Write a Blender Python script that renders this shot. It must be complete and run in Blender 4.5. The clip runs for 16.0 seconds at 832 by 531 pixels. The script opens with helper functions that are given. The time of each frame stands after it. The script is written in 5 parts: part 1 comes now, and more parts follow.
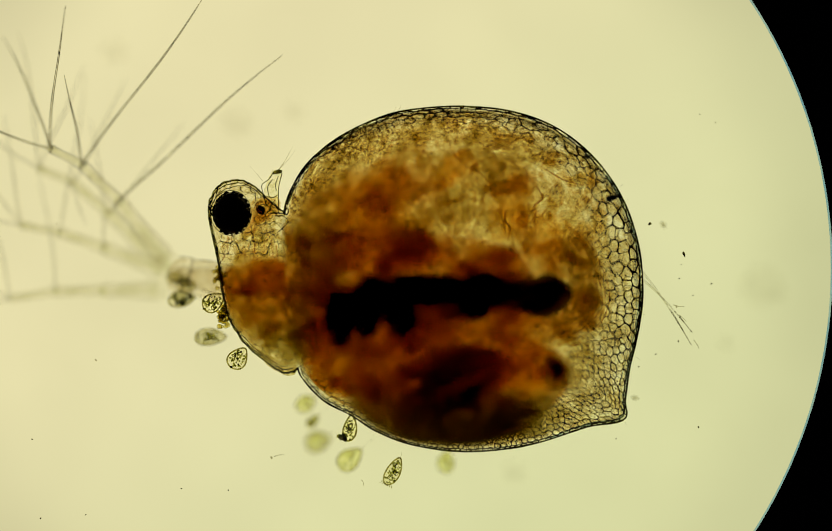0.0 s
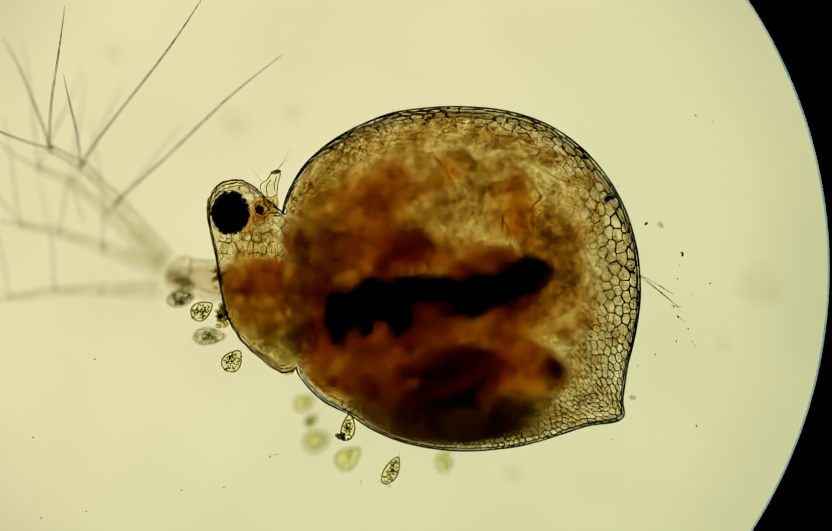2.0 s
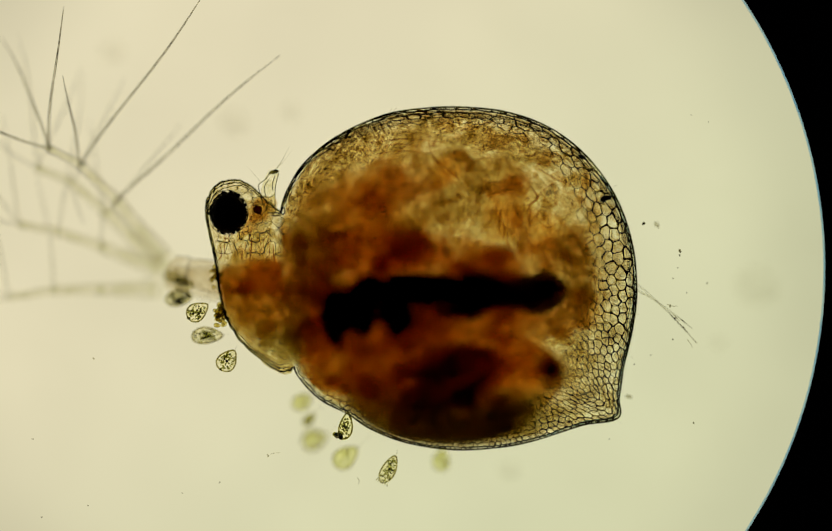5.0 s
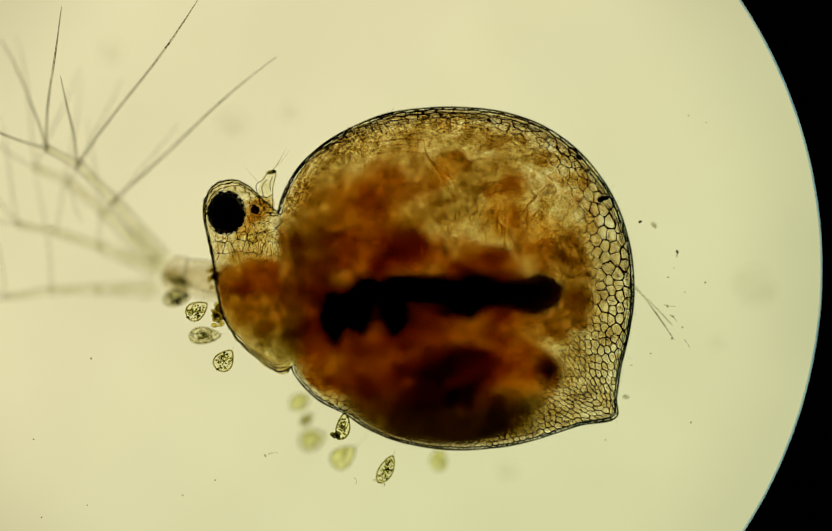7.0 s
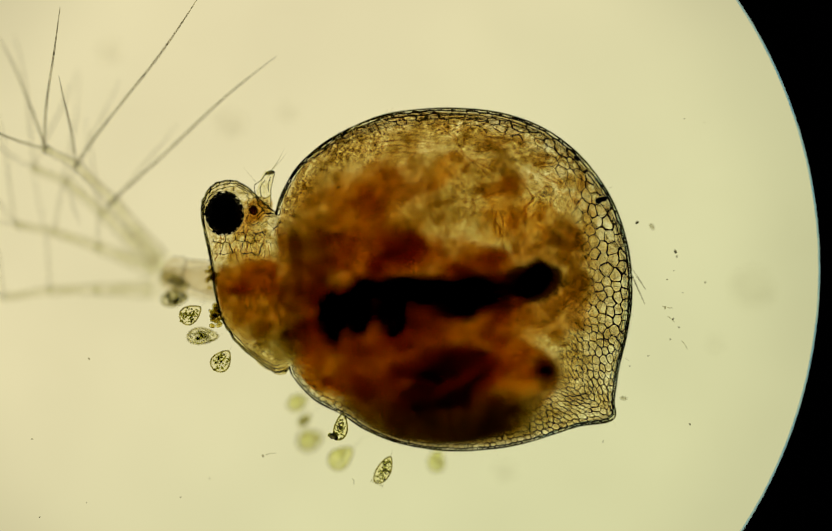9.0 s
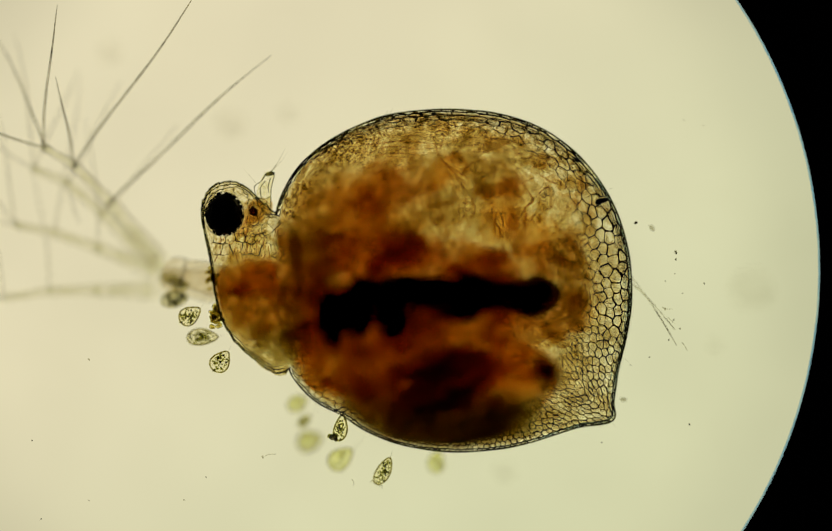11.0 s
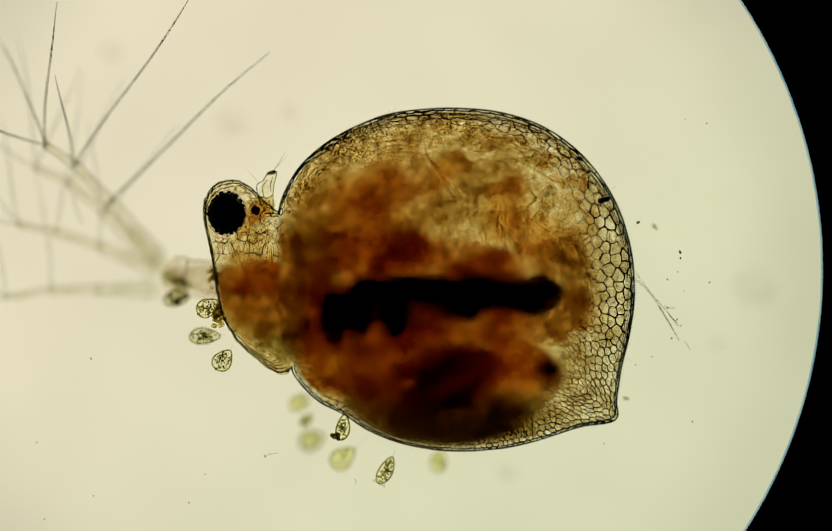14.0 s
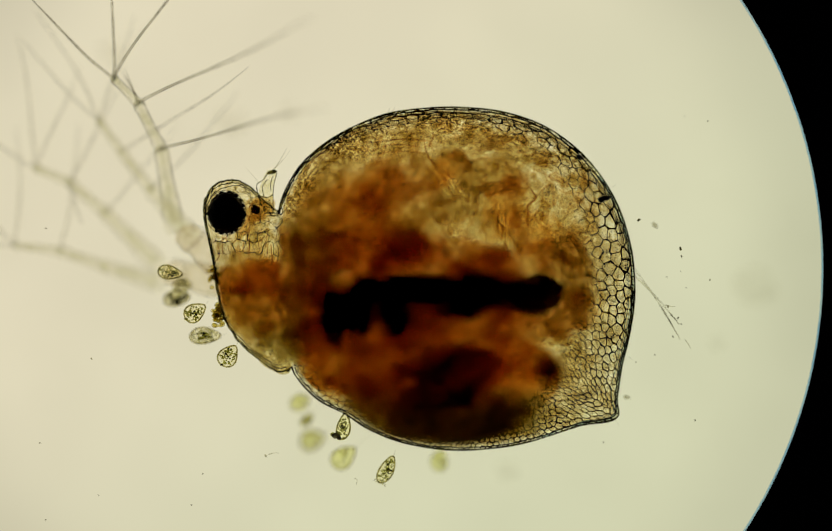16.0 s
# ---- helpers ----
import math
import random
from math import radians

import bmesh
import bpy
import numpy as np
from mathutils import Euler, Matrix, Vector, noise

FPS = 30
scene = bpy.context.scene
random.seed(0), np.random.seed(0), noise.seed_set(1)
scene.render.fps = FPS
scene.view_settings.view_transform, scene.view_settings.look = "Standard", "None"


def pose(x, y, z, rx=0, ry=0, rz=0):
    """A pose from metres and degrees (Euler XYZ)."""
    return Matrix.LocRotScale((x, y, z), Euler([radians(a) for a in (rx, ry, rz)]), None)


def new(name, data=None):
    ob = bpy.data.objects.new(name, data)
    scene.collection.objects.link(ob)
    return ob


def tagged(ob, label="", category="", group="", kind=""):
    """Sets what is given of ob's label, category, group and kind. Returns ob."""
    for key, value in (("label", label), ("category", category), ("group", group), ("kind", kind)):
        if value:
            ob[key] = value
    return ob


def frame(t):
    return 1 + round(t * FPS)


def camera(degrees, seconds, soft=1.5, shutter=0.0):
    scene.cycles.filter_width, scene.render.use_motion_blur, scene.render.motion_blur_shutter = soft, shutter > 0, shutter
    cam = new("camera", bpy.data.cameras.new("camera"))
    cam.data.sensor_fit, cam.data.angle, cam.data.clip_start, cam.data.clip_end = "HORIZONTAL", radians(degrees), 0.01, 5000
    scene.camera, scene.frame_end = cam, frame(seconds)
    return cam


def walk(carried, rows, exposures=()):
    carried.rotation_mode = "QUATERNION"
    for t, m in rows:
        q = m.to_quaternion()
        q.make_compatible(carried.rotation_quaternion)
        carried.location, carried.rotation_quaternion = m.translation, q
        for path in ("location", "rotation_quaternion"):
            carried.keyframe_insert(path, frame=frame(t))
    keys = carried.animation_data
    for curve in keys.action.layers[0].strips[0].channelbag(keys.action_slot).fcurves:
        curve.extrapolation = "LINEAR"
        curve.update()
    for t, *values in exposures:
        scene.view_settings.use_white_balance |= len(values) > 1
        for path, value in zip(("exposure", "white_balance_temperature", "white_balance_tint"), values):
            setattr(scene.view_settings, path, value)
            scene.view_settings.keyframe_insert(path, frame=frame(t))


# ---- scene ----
# A thousandfold model of a speck of pond life: one plan unit is 1.25 micrometres in life and 1.25 mm here.
# Plan x runs right and y down, from the far left corner of the view.
U = 1.25e-3
REACH = 2.4                       # from the lens down to the plane in focus
cam = camera(44.4260, 16.0, soft=0.45, shutter=1.0)
cam.data.dof.use_dof = True
cam.data.dof.focus_distance = REACH - 22 * U
cam.data.dof.aperture_fstop = 0.131

CAMERA_ROWS = (
    (0.0, -13.0, -0.6, 1.0080, -0.12), (1.0, -11.2, -0.2, 1.0070, -0.09), (2.0, -9.6, -0.3, 1.0050, -0.06),
    (3.0, -8.5, -0.2, 1.0036, -0.05), (4.0, -6.9, 0.3, 1.0018, -0.04), (5.2, -4.2, 0.4, 1.0006, -0.04),
    (6.5, -1.3, 0.3, 1.0000, -0.03), (7.5, 1.5, -0.2, 1.0002, 0.02), (8.3, 2.9, -0.9, 1.0003, 0.08),
    (9.0, 4.0, -1.6, 0.9996, 0.09), (10.2, 4.6, -3.0, 0.9994, 0.13), (11.5, 3.5, -3.8, 0.9998, 0.16),
    (12.5, 2.0, -3.6, 1.0003, 0.14), (13.5, -0.1, -2.5, 1.0003, 0.14), (14.5, -0.5, -1.1, 1.0011, 0.15),
    (15.2, -0.4, -0.6, 1.0013, 0.10), (16.0, -0.9, -0.1, 1.0009, 0.0))
# how yellow the picture turns, 0 (pale) to 1 (yellow), as the clip's camera shifts its white balance
YELLOWING = ((0.0, 1.05), (0.4, 1.0), (0.6, 0.65), (1.0, 0.08), (1.5, 0.0), (1.7, 0.35), (2.0, 0.75), (2.5, 0.78), (3.0, 0.8), (3.5, 0.55), (4.0, 0.1), (5.2, 0.1), (6.5, 0.45),
             (7.0, 0.83), (7.5, 0.98), (8.0, 0.98), (8.5, 1.1), (9.0, 0.85), (10.2, 0.4), (11.5, 0.05), (12.0, -0.06), (13.0, -0.18), (13.5, -0.26), (14.0, -0.18), (14.5, -0.16), (15.0, -0.13), (16.0, -0.2))
BRIGHTER = ((0.0, 0.06), (5.0, 0.0), (13.3, 0.0), (13.8, 0.055), (14.2, 0.055), (14.7, 0.0), (15.0, 0.0), (16.0, -0.02))     # stops
MAGENTA = ((1.0, 0), (1.5, -8), (2.0, 0), (8.0, 0), (8.5, 7), (9.0, 3), (9.6, 0))
LIGHT_ROWS = [(t, -0.02 + float(np.interp(t, *zip(*BRIGHTER))), 6550 + 1000 * k, 10 - 12.3 * k + float(np.interp(t, *zip(*MAGENTA)))) for t, k in YELLOWING]
walk(cam, [(t, pose(x * U, -y * U, REACH / s, 0, 0, roll)) for t, x, y, s, roll in CAMERA_ROWS], LIGHT_ROWS)

# ---- light: a dim room, and the lamp of the microscope under the slide (the lit field below) ----
world = bpy.data.worlds.new("room")
scene.world = world
world.use_nodes = True
world.node_tree.nodes["Background"].inputs[0].default_value = (0.9, 0.95, 1.0, 1)
world.node_tree.nodes["Background"].inputs[1].default_value = 0.01
scene.cycles.transparent_max_bounces = 160


# ---- materials ----
def nodes(name):
    m = bpy.data.materials.new(name)
    m.use_nodes = True
    t = m.node_tree
    t.nodes.clear()
    out = t.nodes.new("ShaderNodeOutputMaterial")
    return m, t, out


def plan_coords(t, stretch=(1, 1, 1)):
    """Object coordinates in plan units."""
    c = t.nodes.new("ShaderNodeTexCoord")
    v = t.nodes.new("ShaderNodeVectorMath")
    v.operation = "MULTIPLY"
    v.inputs[1].default_value = [s / U for s in stretch]
    t.links.new(c.outputs["Object"], v.inputs[0])
    return v.outputs[0]


def grain(t, coords, size, detail=3.0, rough=0.55, warp=0.0):
    n = t.nodes.new("ShaderNodeTexNoise")
    n.inputs["Scale"].default_value = 1.0 / size
    n.inputs["Detail"].default_value = detail
    n.inputs["Roughness"].default_value = rough
    n.inputs["Distortion"].default_value = warp
    t.links.new(coords, n.inputs["Vector"])
    return n.outputs["Fac"]


def math_node(t, op, a, b=None, clamp=False):
    n = t.nodes.new("ShaderNodeMath")
    n.operation, n.use_clamp = op, clamp
    for i, v in enumerate((a, b)):
        if v is None:
            continue
        if isinstance(v, (int, float)):
            n.inputs[i].default_value = v
        else:
            t.links.new(v, n.inputs[i])
    return n.outputs[0]


def ramp(t, fac, lo, hi, a, b):
    n = t.nodes.new("ShaderNodeMapRange")
    n.interpolation_type = "SMOOTHSTEP"
    t.links.new(fac, n.inputs[0])
    for i, v in zip((1, 2, 3, 4), (lo, hi, a, b)):
        n.inputs[i].default_value = v
    return n.outputs[0]


BROWN = (1.0, 1.93, 4.3)
YELLOW = (0.5, 0.62, 1.6)
GREY = (1.0, 1.05, 1.35)
OLIVE = (1.0, 1.08, 2.0)
RED = (1.0, 2.3, 5.0)


def tissue(name, density, law=BROWN, large=(60, 0.5), small=(9, 0.35), stretch=(1, 1, 1), gloss=0.0):
    """Stained see-through tissue: each crossing of its skin swallows light by Beer's law; the density clouds at two sizes."""
    m, t, out = nodes(name)
    co = plan_coords(t, stretch)
    big = ramp(t, grain(t, co, large[0], 2.0), 0.3, 0.7, 1 - large[1], 1 + large[1])
    fine = ramp(t, grain(t, co, small[0], 3.0, 0.6), 0.3, 0.7, 1 - small[1], 1 + small[1])
    rho = math_node(t, "MULTIPLY", math_node(t, "MULTIPLY", big, fine), density)
    mix = t.nodes.new("ShaderNodeCombineColor")
    for i, k in enumerate(law):
        t.links.new(math_node(t, "POWER", math.exp(-k), rho), mix.inputs[i])
    clear = t.nodes.new("ShaderNodeBsdfTransparent")
    t.links.new(mix.outputs[0], clear.inputs[0])
    if gloss:
        skin = t.nodes.new("ShaderNodeBsdfGlossy")
        skin.inputs["Roughness"].default_value = 0.25
        both = t.nodes.new("ShaderNodeMixShader")
        both.inputs[0].default_value = gloss
        t.links.new(clear.outputs[0], both.inputs[1])
        t.links.new(skin.outputs[0], both.inputs[2])
        t.links.new(both.outputs[0], out.inputs[0])
    else:
        t.links.new(clear.outputs[0], out.inputs[0])
    return m


def opaque(name, colour, rough=0.6, size=12):
    m, t, out = nodes(name)
    p = t.nodes.new("ShaderNodeBsdfPrincipled")
    co = plan_coords(t)
    n = grain(t, co, size, 4)
    r = t.nodes.new("ShaderNodeMix")
    r.data_type = "RGBA"
    r.inputs["A"].default_value = (*[c * 0.6 for c in colour], 1)
    r.inputs["B"].default_value = (*[c * 1.4 for c in colour], 1)
    t.links.new(n, r.inputs["Factor"])
    t.links.new(r.outputs["Result"], p.inputs["Base Color"])
    p.inputs["Roughness"].default_value = rough
    p.inputs["Specular IOR Level"].default_value = 0.08
    t.links.new(p.outputs[0], out.inputs[0])
    return m


def lit_glass():
    """The ground glass over the lamp: bright in the middle, falling off to the rim, a little uneven in tint."""
    m, t, out = nodes("lit ground glass")
    co = plan_coords(t)
    sep = t.nodes.new("ShaderNodeSeparateXYZ")
    t.links.new(co, sep.inputs[0])
    r = t.nodes.new("ShaderNodeVectorMath")
    r.operation = "LENGTH"
    t.links.new(co, r.inputs[0])
    fall = ramp(t, r.outputs["Value"], 900, 1165, 0.985, 0.83)
    patch = ramp(t, grain(t, co, 420, 1.0), 0.3, 0.7, 0.97, 1.03)
    power = math_node(t, "MULTIPLY", fall, patch)
    diag = math_node(t, "SUBTRACT", sep.outputs[0], sep.outputs[1])
    tint = ramp(t, diag, -900, 1100, 0.0, 1.0)
    mix = t.nodes.new("ShaderNodeMix")
    mix.data_type = "RGBA"
    mix.inputs["A"].default_value = (0.790, 0.722, 0.500, 1)
    mix.inputs["B"].default_value = (0.690, 0.700, 0.450, 1)
    t.links.new(tint, mix.inputs["Factor"])
    e = t.nodes.new("ShaderNodeEmission")
    t.links.new(mix.outputs["Result"], e.inputs[0])
    t.links.new(power, e.inputs[1])
    t.links.new(e.outputs[0], out.inputs[0])
    return m


LIT = lit_glass()
BLACK = opaque("blackened metal", (0.004, 0.004, 0.004), 0.8)
FRINGE = tissue("blue lens fringe tint", 0.35, (1.5, 0.75, 0.12), (200, 0.3), (40, 0.2))
SLIDE = tissue("clear slide glass", 0.006, GREY, (300, 0.8), (40, 0.5))
CUTICLE = tissue("clear cuticle", 0.035, OLIVE, (90, 0.6), (7, 0.6))
CELL = tissue("pale shell cell", 0.046, (1.0, 1.3, 2.0), (34, 0.8), (4, 0.9))
WALL = tissue("dark cell wall", 1.5, (1.0, 1.15, 1.9), (26, 0.75), (7, 0.6))
FINEWALL = tissue("fine brown inner wall", 0.5, (1.0, 1.2, 2.2), (30, 0.8), (6, 0.7))
BLUERIB = tissue("blue grey shell edge", 0.24, (1.35, 1.05, 0.85), (40, 0.7), (6, 0.4))
RIM = tissue("dark shell rim", 1.3, (1.0, 1.0, 1.5), (50, 0.5), (6, 0.3))
FLESH = tissue("golden flesh", 0.032, (1.0, 1.7, 3.7), (50, 0.6), (7, 0.75))
HEADFLESH = tissue("pale head flesh", 0.16, (1.0, 1.35, 2.9), (22, 0.8), (6, 0.7))
OVARY = tissue("brown ovary", 0.066, BROWN, (55, 0.6), (9, 0.3))
GRAINY = tissue("grainy golden skin", 0.085, (1.0, 1.45, 2.9), (30, 0.8), (4.6, 0.8))
REDGOLD = tissue("orange brown tissue", 0.062, (1.0, 2.2, 5.4), (36, 0.7), (9, 0.45))
ORANGE = tissue("clear orange tissue", 0.042, (0.55, 1.8, 5.0), (36, 0.5), (10, 0.35))
REDTISSUE = tissue("red brown tissue", 0.105, RED, (45, 0.6), (11, 0.3))
DARKTISSUE = tissue("dark brown tissue", 0.10, (1.0, 2.1, 4.6), (50, 0.5), (14, 0.3))
FOLD = tissue("golden fold", 0.055, (1.0, 2.0, 4.2), (30, 0.7), (6, 0.5))
HINDGOLD = tissue("olive gold hind flesh", 0.041, (1.0, 1.55, 3.2), (26, 0.8), (6, 0.7))
DARKOLIVE = tissue("dark olive brown muscle", 0.06, (1.0, 1.5, 2.9), (26, 0.7), (7, 0.5))
GILL = tissue("pale gill", 0.035, (1.0, 1.5, 3.2), (24, 0.9), (5, 0.7))
FATCELL = tissue("pinkish fat cell", 0.03, (0.6, 1.6, 1.9), (20, 0.6), (4, 0.4))
YOLK = tissue("amber yolk", 0.08, (1.0, 1.8, 4.0), (12, 0.5), (5, 0.4))
OLIVEMUSCLE = tissue("olive brown muscle", 0.048, (1.0, 1.4, 2.8), (30, 0.6), (8, 0.5))
VEIL = tissue("thin olive veil", 0.024, (1.0, 1.3, 2.5), (36, 0.6), (9, 0.5))
BELLY = tissue("grey olive belly", 0.118, (1.0, 1.25, 2.4), (40, 0.5), (8, 0.5))
STRAND = tissue("muscle strand", 0.2, BROWN, (30, 0.4), (5, 0.4))
CORE = tissue("near black brown tissue", 0.31, (1.0, 1.9, 3.6), (40, 0.5), (12, 0.3))
GUT = tissue("dark gut content", 1.3, (1.0, 1.25, 1.7), (40, 0.25), (10, 0.2))
EYE = opaque("black eye pigment", (0.003, 0.0025, 0.003), 0.5)
PIGMENT = tissue("red brown pigment", 1.6, (1.0, 1.5, 1.6), (10, 0.4), (4, 0.4))
HEADWALL = tissue("olive head cell wall", 1.1, (1.0, 1.05, 2.0), (20, 0.8), (6, 0.5))
HEADGRAIN = tissue("golden brown grain", 0.17, (1.0, 1.3, 2.8), (14, 0.6), (4, 0.4))
FLECK = tissue("brown fleck", 0.085, (1.0, 1.4, 2.7), (20, 0.8), (4, 0.5))
HAIR = tissue("clear bristle", 0.1, GREY, (60, 0.5), (8, 0.3))
HAIREDGE = tissue("dark bristle edge", 1.0, GREY, (60, 0.5), (8, 0.3))
LIMB = tissue("pale antenna flesh", 0.055, (1.0, 1.03, 1.7), (40, 0.5), (8, 0.4))
PINKLIMB = tissue("pale brown antenna base", 0.1, (0.95, 1.25, 2.0), (40, 0.4), (8, 0.4))
PALE = tissue("clear ciliate body", 0.12, YELLOW, (20, 0.5), (5, 0.5))
HAZYBODY = tissue("yellow green ciliate body", 0.22, (0.3, 0.3, 1.6), (20, 0.5), (7, 0.4))
DARKLINE = tissue("dark olive line", 0.55, OLIVE, (20, 0.3), (5, 0.3))
GRANULE = tissue("olive granule", 0.5, (1.0, 1.0, 2.3), (10, 0.4), (3, 0.3))
ALGA = tissue("yellow alga", 0.19, (0.8, 1.1, 3.4), (14, 0.4), (4, 0.4))
DUST = tissue("dark dust", 1.3, GREY, (6, 0.4), (3, 0.3))
HAZE = tissue("hazy grey dust", 0.3, GREY, (6, 0.4), (3, 0.3))
SMUDGE = tissue("faint smudge", 0.035, GREY, (40, 0.6), (15, 0.5))


# ---- building kit ----
def V(x, y, z=0.0):
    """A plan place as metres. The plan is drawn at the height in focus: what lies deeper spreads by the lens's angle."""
    k = U * (1 - z * U / REACH)
    return Vector(((x - 784) * k, (500 - y) * k, z * U))


def plan(p):
    """The plan place of a point in metres."""
    k = U * (1 - p[2] / REACH)
    return np.array((p[0] / k + 784, 500 - p[1] / k))


class Shape:
    """Gathers corners and faces in metres, with a material for each face."""

    def __init__(self):
        self.v, self.f, self.m = [], [], []

    def add(self, verts, faces, mat=0):
        k = len(self.v)
        self.v += [tuple(p) for p in verts]
        self.f += [tuple(i + k for i in f) for f in faces]
        self.m += [mat] * len(faces)
        return self

    def mesh(self, name, mats, smooth=True):
        me = bpy.data.meshes.new(name)
        me.from_pydata(self.v, [], self.f)
        for m in mats:
            me.materials.append(m)
        me.polygons.foreach_set("material_index", self.m)
        me.polygons.foreach_set("use_smooth", [smooth] * len(self.f))
        me.update()
        return me


def part(name, shape, mats, parent=None, label="", smooth=True):
    mats = mats if isinstance(mats, (list, tuple)) else [mats]
    ob = new(name, shape.mesh(name, mats, smooth))
    ob.parent = parent
    if label:
        tagged(ob, label)
    return ob


def netting(name, shape, mat, parent, label=""):
    """A net of walls too fine to pick apart."""
    return tagged(part(name, shape, mat, parent, label), kind="stuff")


def thing(name, label, category, at=(0, 0, 0), group="", kind=""):
    ob = new(name)
    ob.location = at
    ob.empty_display_size = 0.02
    return tagged(ob, label, category, group, kind)


def spline(pts, n, closed=False):
    """Catmull-Rom through plan points of any dimension."""
    P = [np.array(p, float) for p in pts]
    k = len(P)
    out = []
    total = n if closed else n - 1
    for i in range(n):
        u = i / total * (k if closed else k - 1)
        j = min(int(u), k - 1 if closed else k - 2)
        f = u - j
        if closed:
            a, b, c, d = P[(j - 1) % k], P[j % k], P[(j + 1) % k], P[(j + 2) % k]
        else:
            a, b, c, d = P[max(j - 1, 0)], P[j], P[j + 1], P[min(j + 2, k - 1)]
        out.append(0.5 * (2 * b + (c - a) * f + (2 * a - 5 * b + 4 * c - d) * f * f + (3 * b - a - 3 * c + d) * f ** 3))
    return out


def tube(shape, path, radii, seg=8, mat=0, flat=1.0):
    """A round rod along 3D points in metres, closed at both ends."""
    pts = [Vector(p) for p in path]
    n = len(pts)
    verts, faces = [], []
    for i, p in enumerate(pts):
        d = (pts[min(i + 1, n - 1)] - pts[max(i - 1, 0)])
        d = d.normalized() if d.length > 0 else Vector((1, 0, 0))
        side = d.cross(Vector((0, 0, 1)))
        side = side.normalized() if side.length > 1e-6 else Vector((1, 0, 0))
        up = side.cross(d)
        r = radii[i] if isinstance(radii, (list, tuple)) else radii
        for k in range(seg):
            a = 2 * math.pi * k / seg
            verts.append(p + side * math.cos(a) * r + up * math.sin(a) * r * flat)
    for i in range(n - 1):
        for k in range(seg):
            a, b = i * seg + k, i * seg + (k + 1) % seg
            faces.append((a, b, b + seg, a + seg))
    faces.append(tuple(range(seg))[::-1])
    faces.append(tuple(range((n - 1) * seg, n * seg)))
    return shape.add(verts, faces, mat)


def blob(shape, centre, radii, turn=0.0, rough=0.0, seed=0.0, grainy=1.6, rings=14, seg=22, mat=0, taper=0.0):
    """A lumpy rounded body. centre in metres, radii in plan units, turn in degrees about z; taper narrows the +x end."""
    verts, faces = [], []
    ca, sa = math.cos(radians(turn)), math.sin(radians(turn))
    for i in range(rings + 1):
        a = math.pi * i / rings
        for k in range(seg):
            b = 2 * math.pi * k / seg
            d = Vector((math.cos(a), math.sin(a) * math.cos(b), math.sin(a) * math.sin(b)))
            r = 1.0
            if rough:
                q = d * grainy + Vector((seed * 7.3, seed * 3.1, seed))
                r += rough * (noise.noise(q) + 0.5 * noise.noise(q * 2.3))
            w = 1 - taper * (0.5 + 0.5 * d.x) ** 2
            x, y, z = d.x * radii[0] * r, d.y * radii[1] * r * w, d.z * radii[2] * r * w
            verts.append(Vector(centre) + Vector(((x * ca - y * sa) * U, (x * sa + y * ca) * U, z * U)))
    for i in range(rings):
        for k in range(seg):
            a, b = i * seg + k, i * seg + (k + 1) % seg
            faces.append((a, b, b + seg, a + seg))
    return shape.add(verts, faces, mat)


def dome(s, top):
    """Height of a valve at the fraction s from its crown (0) to its rim (1): a low brim that rises to a broad crown."""
    return top * (1 - s) ** 0.62


def keep_inside(verts, outline, middle, limit):
    """Presses corners that would pass the outline back under it, softly."""
    rel = np.array(outline) - middle
    ang = np.arctan2(rel[:, 1], rel[:, 0])
    order = np.argsort(ang)
    ang, rad = ang[order], np.linalg.norm(rel, axis=1)[order]
    out = []
    for x, y, z in verts:
        p = plan((x, y, z)) - middle
        r = np.linalg.norm(p)
        most = np.interp(math.atan2(p[1], p[0]), ang, rad, period=2 * math.pi) * limit
        soft = most * 0.86
        if r > soft:
            r2 = soft + (most - soft) * math.tanh((r - soft) / (most - soft))
            p = p * (r2 / r)
        q = p + middle
        out.append(V(q[0], q[1], z / U))
    return out


def cut_window(s, x, y, rx, ry):
    """Opens an oval tunnel through a see-through lobe: skins that cross it are parted and drawn back."""
    near = set()
    for k, p in enumerate(s.v):
        q = plan(p)
        u, v = (q[0] - x) / rx, (q[1] - y) / ry
        d = math.hypot(u, v)
        if d < 1:
            near.add(k)
            f = 1 / max(d, 0.05)
            s.v[k] = tuple(V(x + u * rx * f, y + v * ry * f, p[2] / U))
    keep = [i for i, f in enumerate(s.f) if not all(k in near for k in f)]
    s.f, s.m = [s.f[i] for i in keep], [s.m[i] for i in keep]


def cloud(centre, radii, turn, rough, seed, layers=4, grainy=1.8):
    """A thick see-through lobe: nested skins, so that its middle swallows more light than its edge."""
    s = Shape()
    for k in range(layers):
        f = 1 - 0.86 * (k / layers) ** 1.15
        blob(s, centre, [r * f for r in radii], turn + 17 * k, rough * (1 + 0.25 * k), seed + 0.9 * k, grainy, 16, 26)
    return s


